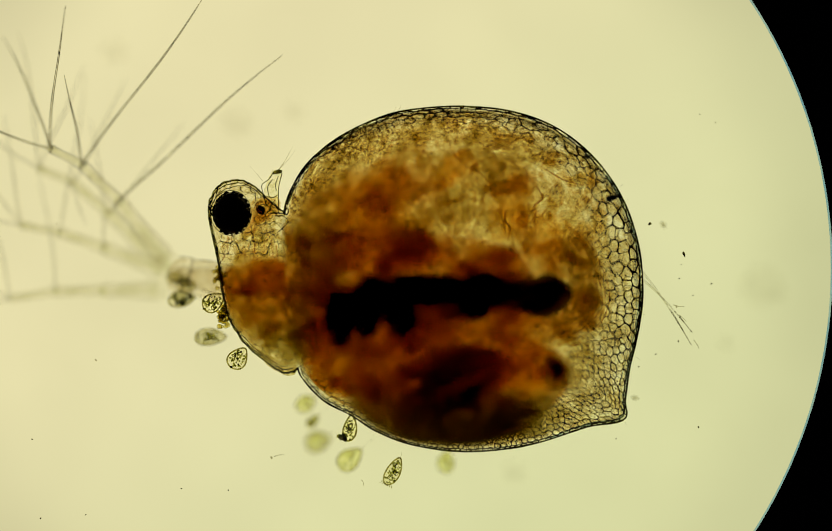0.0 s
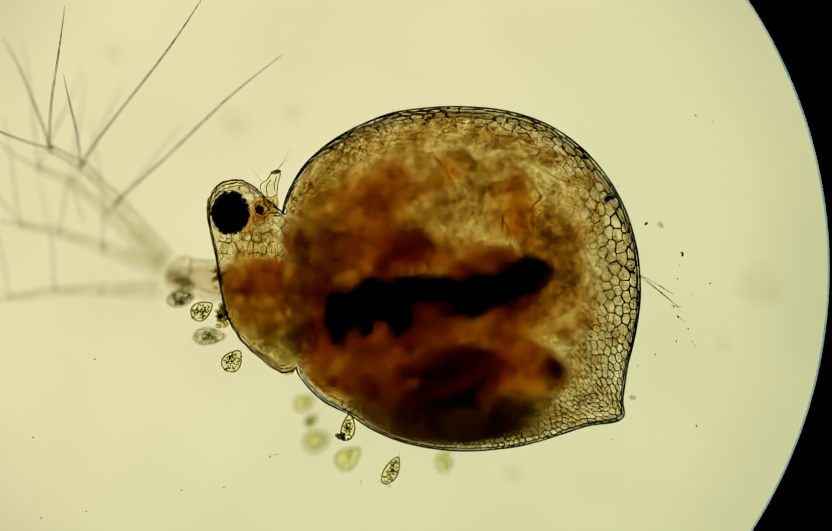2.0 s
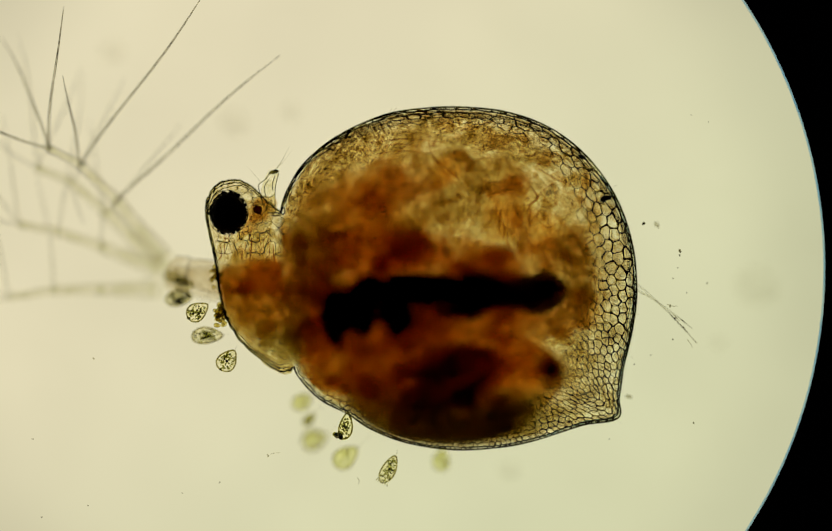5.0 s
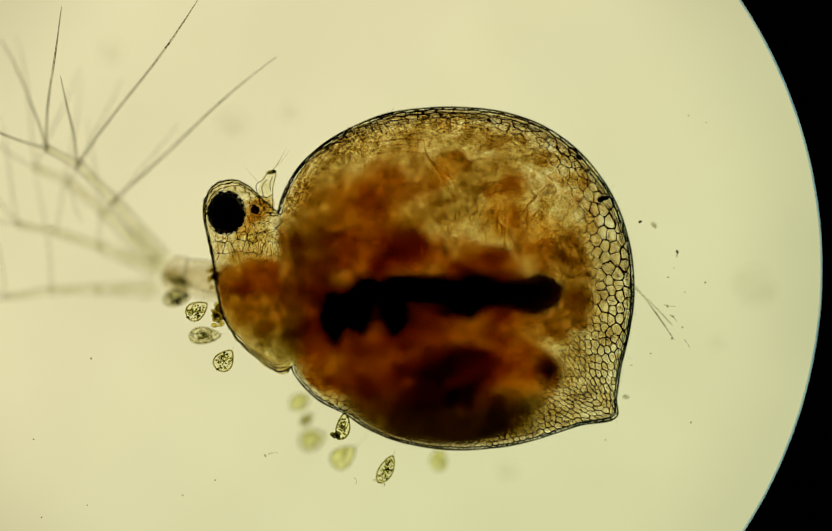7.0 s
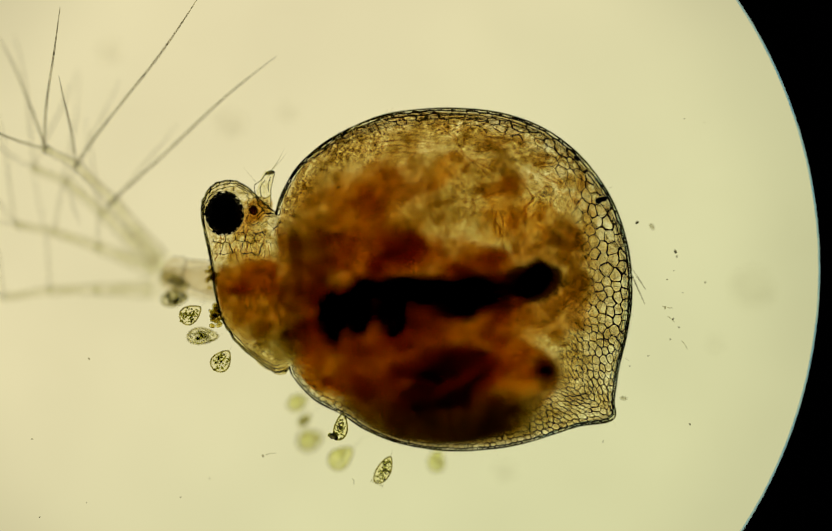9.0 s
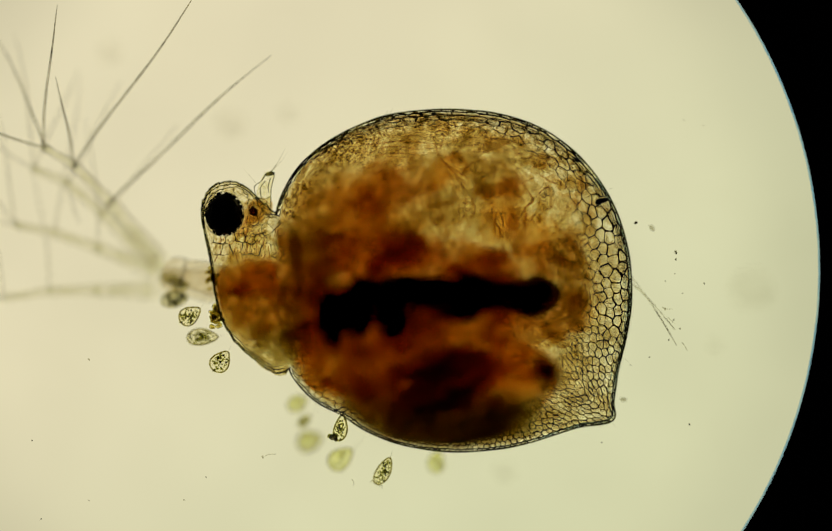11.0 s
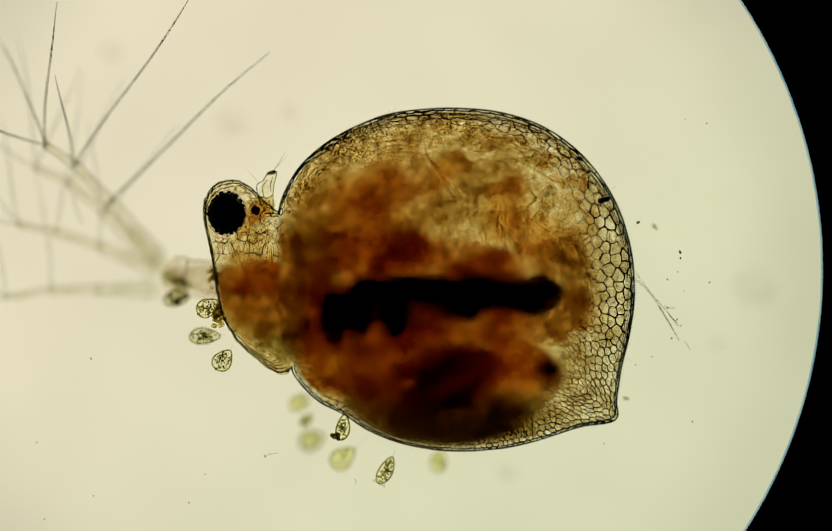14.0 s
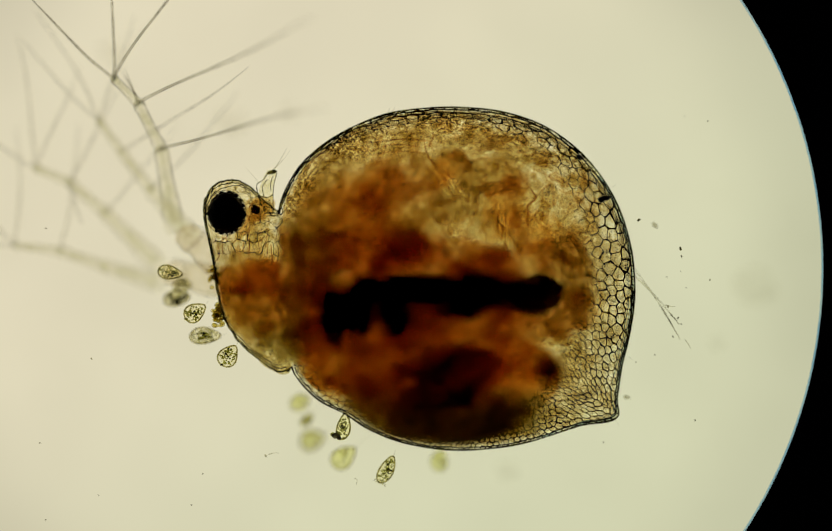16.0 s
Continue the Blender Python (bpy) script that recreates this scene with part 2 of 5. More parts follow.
def loft(shape, outline, centre, top, bottom, rings=10, mat=0):
    """A lens-shaped body over a closed plan outline: a low dome above, a deeper belly below."""
    n = len(outline)
    verts, faces = [], []
    levels = [(math.sin(math.pi / 2 * i / rings), 1) for i in range(1, rings + 1)]
    levels += [(math.sin(math.pi / 2 * i / rings), -1) for i in range(rings - 1, 0, -1)]
    for s, sign in levels:
        h = dome(s, top) if sign > 0 else -bottom * math.sqrt(max(0.0, 1 - s * s))
        for p in outline:
            q = np.array(centre) + (np.array(p) - centre) * s
            verts.append(V(q[0], q[1], h))
    k = len(levels)
    for i in range(k - 1):
        for j in range(n):
            a, b = i * n + j, i * n + (j + 1) % n
            faces.append((a, b, b + n, a + n))
    crown, foot = len(verts), len(verts) + 1
    verts += [V(*centre, top), V(*centre, -bottom)]
    for j in range(n):
        faces.append((crown, (j + 1) % n, j))
        faces.append((foot, (k - 1) * n + j, (k - 1) * n + (j + 1) % n))
    return shape.add(verts, faces, mat)


# ---- the setting: lit field, slide and field stop ----
FIELD = (642, 505)
FIELD_R = 908


def disc(name, radius, z0, z1, mat, hole=0.0, seg=192):
    s = Shape()
    verts, faces = [], []
    for k in range(seg):
        a = 2 * math.pi * k / seg
        c = Vector((math.cos(a), math.sin(a), 0))
        if hole:
            verts += [c * (hole + (40 if z1 - z0 > 10 else 1)) * U + Vector((0, 0, z0 * U)), c * radius * U + Vector((0, 0, z0 * U)),
                      c * radius * U + Vector((0, 0, z1 * U)), c * hole * U + Vector((0, 0, z1 * U))]
        else:
            verts += [c * radius * U + Vector((0, 0, z0 * U)), c * radius * U + Vector((0, 0, z1 * U))]
    m = 4 if hole else 2
    for k in range(seg):
        a, b = k * m, (k + 1) % seg * m
        if hole:
            faces += [(a + i, b + i, b + (i + 1) % 4, a + (i + 1) % 4) for i in range(4)]
        else:
            faces.append((a, b, b + 1, a + 1))
    if not hole:
        faces += [tuple(range(1, 2 * seg, 2)), tuple(range(0, 2 * seg, 2))[::-1]]
    s.add(verts, faces)
    ob = part(name, s, mat, smooth=False)
    ob.location = V(*FIELD, 0)
    return ob


tagged(disc("light_field", 1180, -430, -410, LIT), "glowing cream ground glass of the microscope lamp", "light field", kind="structure")
tagged(disc("glass_slide", 1290, -390, -262, SLIDE), "clear glass slide under the water flea", "glass slide", kind="structure")
tagged(disc("field_stop", 1290, -24, 0, BLACK, hole=FIELD_R), "black ring around the round lit view", "field stop", kind="structure")

# added ring: the lens's blue colour fringe put in as tinted geometry
tagged(disc("lens_fringe_ring", FIELD_R + 12, -3, -1, FRINGE, hole=FIELD_R - 3.2), "thin added blue ring standing in for the lens's colour fringe", "field stop", kind="structure")

# ---- the water flea ----
flea = thing("water_flea", "translucent brown water flea with a black eye, lying on its side", "water flea")

SHELL = spline([(524, 402), (541, 350), (577, 299), (640, 252), (720, 217), (800, 204), (880, 203), (960, 214), (1040, 246),
                (1110, 305), (1160, 380), (1187, 463), (1195, 545), (1187, 620), (1171, 690), (1162, 750), (1159, 788),
                (1090, 802), (1010, 828), (935, 843), (850, 847), (765, 835), (700, 811), (650, 780), (600, 753), (566, 720),
                (549, 690), (538, 620), (528, 540), (522, 460)], 360, True)
SHELL_C = np.array((862.0, 530.0))
SHELL_H = 88.0

HEAD = spline([(526, 402), (491, 372), (468, 350), (436, 339), (405, 348), (387, 374), (384, 405), (392, 450), (402, 495), (408, 545),
               (421, 597), (450, 643), (488, 677), (520, 698), (537, 698), (549, 688), (566, 620), (576, 540), (572, 460), (552, 420)],
              220, True)
# the head capsule is a little lumpy
HEAD = [p + (p - np.array((470.0, 510.0))) / np.linalg.norm(p - np.array((470.0, 510.0))) * 2.4 * noise.noise((i * 0.33, 5.0, 0.0)) for i, p in enumerate(HEAD)]



def plan_net(seeds, shown, height, wide, seed):
    """Thin walls round the cells that lie nearest to each seed."""
    rng = random.Random(seed)
    pts = np.array(seeds)
    net, done = Shape(), set()
    for c in pts:
        near = pts[np.linalg.norm(pts - c, axis=1) < 48]
        poly = [c + np.array(q) for q in ((-30.0, -30.0), (30.0, -30.0), (30.0, 30.0), (-30.0, 30.0))]
        for o in near:
            d = o - c
            if d @ d < 1e-9:
                continue
            m = (o + c) / 2
            out = []
            for a, b in zip(poly, poly[1:] + poly[:1]):
                fa, fb = (a - m) @ d, (b - m) @ d
                if fa <= 0:
                    out.append(a)
                if fa * fb < 0:
                    out.append(a + (b - a) * fa / (fa - fb))
            poly = out
        for a, b in zip(poly, poly[1:] + poly[:1]):
            key = tuple(sorted((tuple(np.round(a, 2)), tuple(np.round(b, 2)))))
            if key in done or not (shown(*a) and shown(*b)) or rng.random() < 0.2:
                continue
            done.add(key)
            bow = (a + b) / 2 + np.array((rng.uniform(-1.3, 1.3), rng.uniform(-1.3, 1.3)))
            g = wide * rng.uniform(0.3, 1.4)
            tube(net, [V(*q, height(*q)) for q in (a, bow, b)], [g * 1.2 * U, g * 0.8 * U, g * 1.2 * U], 5)
    return net


def carapace():
    s = loft(Shape(), SHELL, SHELL_C, SHELL_H, 260, 14)
    shell = part("carapace", s, CUTICLE, flea, "clear domed shell with a short spine at the lower back")
    # the doubled edge of the valves: thin ribs that follow the outline
    for name, inset, r, z, a, b in (("rim_rib", 0.0, 1.7, 0, 0, 313), ("rim_rib", 0.013, 0.95, 16, 4, 312), ("rim_rib", 0.006, 0.6, -10, 100, 190), ("rim_rib", 0.004, 1.0, -70, 338, 360),
                                    ("rim_rib", 0.024, 0.7, -36, 30, 200), ("rim_rib", 0.040, 0.6, 46, 60, 150), ("rim_rib", 0.031, 0.7, 34, 26, 132), ("rim_rib", 0.054, 0.55, 58, 34, 118),
                                    ("rim_rib", 0.018, 0.5, 22, 22, 150), ("rim_rib", 0.046, 0.5, 50, 40, 104), ("rim_rib", 0.063, 0.45, 62, 30, 84), ("rim_rib", 0.072, 0.4, 66, 52, 110),
                                    ("edge_rib", 0.010, 1.7, 4, 112, 216), ("edge_rib", 0.019, 1.0, 12, 120, 206), ("edge_rib", 0.034, 0.9, 20, 132, 190)):
        path = []
        for i in range(a, b):
            p = SHELL[i % 360]
            q = SHELL_C + (p - SHELL_C) * (1 - inset)
            q = q + (SHELL_C - q) * 0.006 * noise.noise((i * 0.21, inset * 130, 2)) * (inset > 0)
            path.append(V(q[0], q[1], z))
        part(name, tube(Shape(), path, [r * U * max(0.12, 1.0 + (0.5 if r > 0.8 else 1.4) * noise.noise((i * 0.11, inset * 90, 0))) for i in range(len(path))], 6),
             BLUERIB if name == "edge_rib" else RIM, shell)
    return shell


FAT = ((515, 556), (530, 574), (548, 566), (522, 592), (541, 590), (500, 566))     # where the pale fat cells of the head lie


def head():
    s = loft(Shape(), HEAD, np.array((475.0, 520.0)), 70, 150, 8)
    h = part("head", s, HEADFLESH, flea, "pale rounded head capsule with the eye near its front")
    for inset, r, z, a, b in ((0.0, 1.8, 0, 0, 165), (0.022, 0.9, 10, 10, 160), (0.045, 0.7, 14, 20, 156)):
        path = []
        for i in range(a, b):
            q = np.array((455.0, 500.0)) + (HEAD[i] - np.array((455.0, 500.0))) * (1 - inset * (1.4 + noise.noise((i * 0.07, inset * 50, 3))))
            path.append(V(q[0], q[1], z))
        part("head_rib", tube(Shape(), path, [U * r * (1 + 0.4 * noise.noise((i * 0.13, inset * 70, 1))) for i in range(len(path))], 6), RIM, h)
    mid = np.array((455.0, 500.0))
    for i in range(4, 122, 7):
        f = 1 - 0.045 - 0.03 * noise.noise((i, 4, 2))
        a, b = HEAD[i], mid + (HEAD[(i + 3) % 220] - mid) * f
        part("head_thread", tube(Shape(), [V(*a, 8), V(*((a + b) / 2 + 1), 12), V(*b, 14)], [1.1 * U, 0.8 * U, 1.1 * U], 5), RIM, h)
    # the net of clear cells under the head skin
    rng = random.Random(5)
    seeds = []
    # small cells over the brow, tall pale ones below the eye
    for top, bottom, dx, dy in ((326, 378, 19, 14), (378, 440, 20, 17), (440, 520, 19, 26), (520, 710, 17, 15)):
        for row, gy in enumerate(range(top, bottom, dy)):
            for gx in range(380, 570, dx):
                seeds.append((gx + (dx / 2 if row % 2 else 0) + rng.uniform(-0.3, 0.3) * dx, gy + rng.uniform(-0.3, 0.3) * dy))
    ring, mid = np.array(HEAD), np.array((470.0, 510.0))
    rel = ring - mid
    ang = np.arctan2(rel[:, 1], rel[:, 0])
    order = np.argsort(ang)

    def share(x, y):
        d = np.array((x, y)) - mid
        return np.linalg.norm(d) / np.interp(math.atan2(d[1], d[0]), ang[order], np.linalg.norm(rel, axis=1)[order], period=2 * math.pi)

    def shown(x, y):
        if math.hypot((x - 426) * 1.08, y - 401) < 40 or share(x, y) > 0.985 or x > 545:
            return False
        return y < 486 + 30 * noise.noise((x * 0.06, 0, 0))

    def lower(x, y):
        f = share(x, y)
        return x < 545 and f < 0.985 and ((f > 0.9 and y > 560) or (y > 636 and x + y > 1112 and f > 0.68))

    netting("head_cell_net", plan_net(seeds, shown, lambda x, y: 6 + 30 * max(0.0, 1 - share(x, y)), 0.85, 4), HEADWALL, h)
    netting("lip_cell_net", plan_net(seeds, lower, lambda x, y: 4, 0.62, 8), HEADWALL, h)
    deep = [(x + rng.uniform(-6, 6), y + rng.uniform(-6, 6)) for x, y in seeds]
    netting("head_cell_net", plan_net(deep, shown, lambda x, y: -14 - 20 * max(0.0, 1 - share(x, y)), 0.5, 6), HEADWALL, h)
    for k in range(28):
        x, y, n = rng.uniform(410, 540), rng.uniform(428, 474), rng.uniform(14, 36)
        pts = [(x, y), (x + rng.uniform(-5, 5), y + n * 0.5), (x + rng.uniform(-8, 8), y + n)]
        part("head_fibre", tube(Shape(), [V(*q, 24) for q in spline(pts, 8)], [U * rng.uniform(0.3, 1.1) for i in range(8)], 5), STRAND, h)
    for k in range(16):
        r = rng.uniform(4, 8)
        fx, fy = FAT[k % 6]
        c = V(rng.gauss(fx, 6), rng.gauss(fy, 6), 26)
        part("fat_cell", blob(Shape(), c, (r, r * 0.8, r * 0.7), rng.uniform(0, 180), 0.15, k, 2, 8, 12), FATCELL, h)
        part("cell_skin", tube(Shape(), [c + Vector((r * math.cos(i / 2) * U, r * 0.85 * math.sin(i / 2) * U, 2 * U)) for i in range(13)], 0.6 * U, 5), STRAND, h)
    grains = Shape()
    for k in range(420):
        zone = k % 3
        if zone == 0:          # along the lower front edge
            i = rng.randint(96, 146)
            q = HEAD[i] + (mid - HEAD[i]) / np.linalg.norm(mid - HEAD[i]) * abs(rng.gauss(0, 12) + 6)
        elif zone == 1:        # under the eye
            q = np.array((rng.uniform(398, 540), rng.gauss(468, 18)))
        else:                  # round the simple eye
            q = np.array((rng.gauss(490, 18), rng.gauss(412, 22)))
        if share(*q) < 0.97:
            r = rng.uniform(0.6, 1.5)
            blob(grains, V(q[0], q[1], rng.uniform(4, 24)), (r * rng.uniform(1, 2.2), r, r), rng.uniform(0, 180), 0.2, k, 2, 5, 7)
    netting("head_grain_layer", grains, HEADGRAIN, h, "fine golden brown grains in the head")
    # rounded lower lip with its pale cells
    part("labrum", blob(Shape(), V(512, 674, -6), (42, 21, 26), -38, 0.12, 3), HEADFLESH, flea, "pale swollen lip of clear cells")
    return h


def eye():
    s = blob(Shape(), V(426, 401, 0), (34, 38.5, 34), 0, 0.06, 2, 4.5, 30, 48)
    e = part("eye", s, EYE, flea, "large round black compound eye with a lumpy edge")
    rng = random.Random(8)
    for k in range(34):
        a = 2 * math.pi * k / 34 + rng.uniform(-0.1, 0.1)
        c = V(426 + 33 * math.cos(a), 401 + 37.5 * math.sin(a), rng.uniform(-8, 8))
        r = rng.uniform(2.6, 5.6)
        part("lens", blob(Shape(), c, (r, r * 0.9, r * 0.9), rng.uniform(0, 90), 0.15, k, 2, 6, 10), EYE, e)
    path = [V(x, y, 4) for x, y in spline([(425 + 38 * math.cos(a), 400.5 + 42 * math.sin(a)) for a in np.linspace(0, 2 * math.pi, 30)], 90)]
    part("eye_capsule", tube(Shape(), path, 0.7 * U, 5), RIM, e)
    part("ocellus", blob(Shape(), V(481, 395, 8), (8.5, 8, 7), 0, 0.35, 4), PIGMENT, flea, "small dark red simple eye")
    part("ganglion", cloud(V(488, 394, -6), (30, 24, 20), 20, 0.35, 6), YOLK, flea)
    part("ganglion", cloud(V(466, 424, -20), (30, 14, 16), 24, 0.4, 7), FOLD, flea)
    part("neck_bar", tube(Shape(), [V(x, 401 + 0.6 * math.sin(x), 6) for x in range(498, 530, 4)], [U * r for r in (0.6, 1.3, 1.5, 1.6, 1.5, 1.3, 1.0, 0.5)], 6), RIM, flea)
    part("neck_bar", tube(Shape(), [V(x, 406 + 0.5 * math.sin(x * 0.7), 4) for x in range(502, 530, 4)], [U * r for r in (0.4, 0.9, 1.0, 1.0, 0.9, 0.7, 0.3)], 6), RIM, flea)


def antennule():
    a = part("antennule", tube(Shape(), [V(503, 402, 0), V(501, 380, 0), V(500, 358, 0), V(505, 340, 0), V(512, 324, 0)],
                               [U * r for r in (13, 14, 13, 11, 10)], 14), PALE, flea, "short clear antennule with fine hairs at its tip")
    for pts in ([(514, 400), (514, 372), (515, 350), (521, 326)], [(492, 388), (486, 366), (483, 348), (496, 338), (505, 323)],
                [(488, 368), (502, 372), (514, 366)], [(492, 385), (504, 380), (514, 392)], [(497, 372), (494, 352), (503, 338)], [(510, 360), (509, 346), (514, 332)], [(498, 398), (500, 386), (508, 376)]):
        path = [V(x, y, 3) for x, y in spline(pts, 14)]
        part("edge", tube(Shape(), path, [U * (0.9 + 0.5 * noise.noise((i * 0.6, pts[0][0], 0))) for i in range(14)], 5), RIM, a)
    part("tip_pad", blob(Shape(), V(512, 324, 2), (9, 4, 6), 10, 0.3, 3), HEADWALL, a)
    for x, y in ((528, 300), (536, 284), (541, 276), (546, 283)):
        part("hair", tube(Shape(), [V(*p, 4) for p in spline([(513, 322), ((513 + x) / 2 + 2, (322 + y) / 2), (x, y)], 8)], [U * (0.75 - 0.08 * i) for i in range(8)], 4), HAIR, a)
    part("hair", tube(Shape(), [V(486, 342, 2), V(474, 328, 2), V(462, 314, 2)], [1.0 * U, 0.7 * U, 0.3 * U], 4), HAIR, a)


def organs():
    """The soft parts, from the largest: each is a lumpy body of its own."""
    body = [SHELL_C + (p - SHELL_C) * 0.93 for p in SHELL]
    whole = Shape()
    for f in (1.05, 0.98, 0.90, 0.81):
        loft(whole, [SHELL_C + (p - SHELL_C) * f for p in body], SHELL_C, 58 * f, 220 * f, 8)
    part("trunk", whole, FLESH, flea, "golden see-through flesh inside the shell")
    skin = loft(Shape(), [SHELL_C + (p - SHELL_C) * 0.985 for p in SHELL], SHELL_C, 46, -34, 12)
    part("hypodermis", skin, GRAINY, flea, "grainy golden skin under the shell")
    lobes = (
        ("ovary", REDGOLD, (668, 405, -120), (112, 80, 60), 12, 0.5),
        ("ovary", OVARY, (700, 425, -130), (75, 50, 50), 0, 0.4),
        ("ovary", FOLD, (715, 355, -130), (100, 44, 60), 8, 0.5),
        ("ovary", OVARY, (605, 490, -120), (75, 80, 70), 0, 0.35),
        ("ovary", ORANGE, (950, 395, -70), (42, 66, 30), -20, 0.35),
        ("ovary", ORANGE, (838, 322, -60), (54, 28, 26), 34, 0.3),
        ("fat_body", REDTISSUE, (735, 475, -120), (130, 46, 50), -8, 0.3),
        ("fat_body", REDTISSUE, (905, 490, -130), (90, 40, 45), -20, 0.35),
        ("fat_body", REDTISSUE, (720, 505, -130), (160, 34, 45), -2, 0.3),
        ("fat_body", DARKTISSUE, (950, 602, -130), (85, 46, 40), 0, 0.3),
        ("trunk_limb", REDGOLD, (945, 690, -140), (85, 60, 50), 0, 0.5),
        ("shoulder_fold", BELLY, (585, 480, -140), (60, 100, 40), 4, 0.35),
        ("fat_body", REDGOLD, (605, 540, -130), (70, 62, 40), 0, 0.4),
        ("fat_body", REDTISSUE, (770, 465, -100), (60, 30, 36), -30, 0.4),
        ("trunk_core", DARKTISSUE, (618, 596, -125), (46, 62, 40), 0, 0.3),
        ("trunk_core", DARKTISSUE, (815, 580, -140), (310, 90, 80), 0, 0.2),
        ("trunk_core", REDGOLD, (770, 640, -150), (240, 130, 80), 0, 0.3),
        ("trunk_limb", REDGOLD, (740, 670, -130), (150, 80, 70), 4, 0.45),
        ("trunk_limb", ORANGE, (945, 680, -130), (110, 56, 50), -6, 0.5),
        ("trunk_limb", OVARY, (640, 670, -120), (80, 70, 60), -35, 0.35),
        ("trunk_limb", REDGOLD, (805, 735, -150), (150, 66, 60), 2, 0.6),
        ("trunk_limb", OVARY, (720, 735, -140), (96, 48, 50), -14, 0.4),
        ("belly_fold", BELLY, (760, 780, -130), (130, 56, 50), -14, 0.25),
        ("trunk_limb", BELLY, (830, 785, -110), (180, 58, 50), 2, 0.2),
        ("belly_fold", BELLY, (825, 815, -140), (230, 56, 40), 0, 0.25),
        ("belly_fold", BELLY, (850, 825, -60), (190, 34, 30), 0, 0.25),
        ("belly_fold", BELLY, (800, 812, -40), (180, 34, 30), 3, 0.2),
        ("belly_fold", BELLY, (905, 806, -70), (110, 32, 30), 7, 0.25),
        ("belly_fold", BELLY, (940, 782, -80), (90, 38, 30), 12, 0.3),
        ("belly_fold", BELLY, (725, 785, -150), (110, 50, 40), -28, 0.35),
        ("belly_fold", BELLY, (940, 800, -160), (130, 40, 40), 12, 0.4),
        ("neck_fold", FOLD, (550, 455, -30), (26, 56, 30), 4, 0.25),
        ("neck_fold", BELLY, (556, 600, -60), (28, 84, 34), 2, 0.4),
        ("neck_fold", FOLD, (560, 560, -60), (60, 110, 40), 4, 0.35),
        ("embryo", REDTISSUE, (850, 718, -120), (100, 56, 45), 6, 0.7),
        ("embryo", CORE, (844, 692, -110), (90, 38, 30), 4, 0.7),
        ("embryo", CORE, (850, 750, -110), (92, 18, 22), -5, 0.7),
        ("gut_wall", CORE, (735, 565, -130), (150, 42, 36), -2, 0.3),
        ("gut_wall", CORE, (900, 555, -130), (120, 40, 36), 2, 0.3),
        ("embryo_eye", BELLY, (1036, 698, -135), (32, 40, 22), 15, 0.2),
        ("embryo_eye", CORE, (1036, 694, -140), (22, 27, 18), 15, 0.15),
        ("embryo_eye", GUT, (1036, 694, -140), (13, 17, 12), 15, 0.15),
        ("embryo", REDGOLD, (1000, 708, -130), (62, 52, 45), 15, 0.3),
        ("head_muscle", REDGOLD, (482, 555, -90), (84, 84, 60), 14, 0.4),
        ("head_muscle", GILL, (474, 588, -40), (74, 84, 50), 24, 0.45),
        ("head_muscle", REDTISSUE, (476, 524, -80), (72, 32, 40), 6, 0.3),
        ("head_muscle", GILL, (480, 470, -10), (60, 50, 40), 14, 0.5),
        ("head_muscle", GILL, (476, 575, -60), (66, 70, 45), 20, 0.6),
        ("head_muscle", GILL, (575, 590, -120), (60, 90, 60), 0, 0.4),
        ("head_muscle", BELLY, (522, 640, -70), (58, 30, 36), -40, 0.3),
        ("neck_fold", BELLY, (546, 652, -50), (26, 40, 24), -10, 0.25),
        ("jaw", DARKTISSUE, (588, 640, -90), (50, 60, 40), -20, 0.35),
        ("jaw", REDGOLD, (600, 722, -20), (70, 30, 30), -38, 0.4),
        ("heart", GILL, (920, 335, -30), (55, 40, 40), 0, 0.5),
        ("fat_body", DARKOLIVE, (935, 268, 10), (60, 14, 16), -8, 0.6),
        ("fat_body", DARKOLIVE, (1025, 300, 10), (46, 14, 16), -22, 0.6),
        ("back_muscle", GILL, (760, 275, -60), (170, 30, 40), 6, 0.4),
        ("back_muscle", OLIVEMUSCLE, (588, 400, -60), (66, 88, 40), -14, 0.35),
        ("back_muscle", VEIL, (900, 400, -70), (190, 130, 40), 0, 0.3),
        ("back_muscle", VEIL, (600, 330, -60), (56, 84, 40), -40, 0.35),
        ("back_muscle", VEIL, (640, 300, -30), (100, 30, 30), 32, 0.4),
        ("back_muscle", VEIL, (760, 252, -20), (120, 22, 26), 8, 0.4),
        ("back_muscle", OLIVEMUSCLE, (880, 255, -10), (60, 15, 18), 4, 0.6),
        ("back_muscle", VEIL, (985, 290, 0), (70, 20, 18), -26, 0.6),
        ("limb_muscle", OLIVEMUSCLE, (862, 300, -30), (44, 16, 18), -48, 0.4),
        ("limb_muscle", OLIVEMUSCLE, (884, 352, -40), (18, 50, 18), 4, 0.5),
        ("limb_muscle", VEIL, (826, 392, -90), (84, 28, 22), 28, 0.4),
        ("limb_muscle", FOLD, (772, 360, -90), (60, 26, 22), -20, 0.5),
        ("limb_muscle", FOLD, (1000, 468, -60), (46, 24, 22), -35, 0.5),
        ("head_muscle", VEIL, (505, 622, -60), (62, 36, 30), -38, 0.4),
        ("head_muscle", VEIL, (430, 545, -70), (24, 60, 24), 10, 0.4),
    )
    rng = random.Random(44)
    gills, beating = [], []
    for k in range(14):
        x, y = rng.uniform(760, 1010), rng.uniform(290, 500)
        gills.append(("gill_lobe", GILL if x < 880 else rng.choice((GILL, FOLD)), (x, y, rng.uniform(-90, -10)), (rng.uniform(20, 50), rng.uniform(12, 24), 20), rng.uniform(0, 180), 0.5))
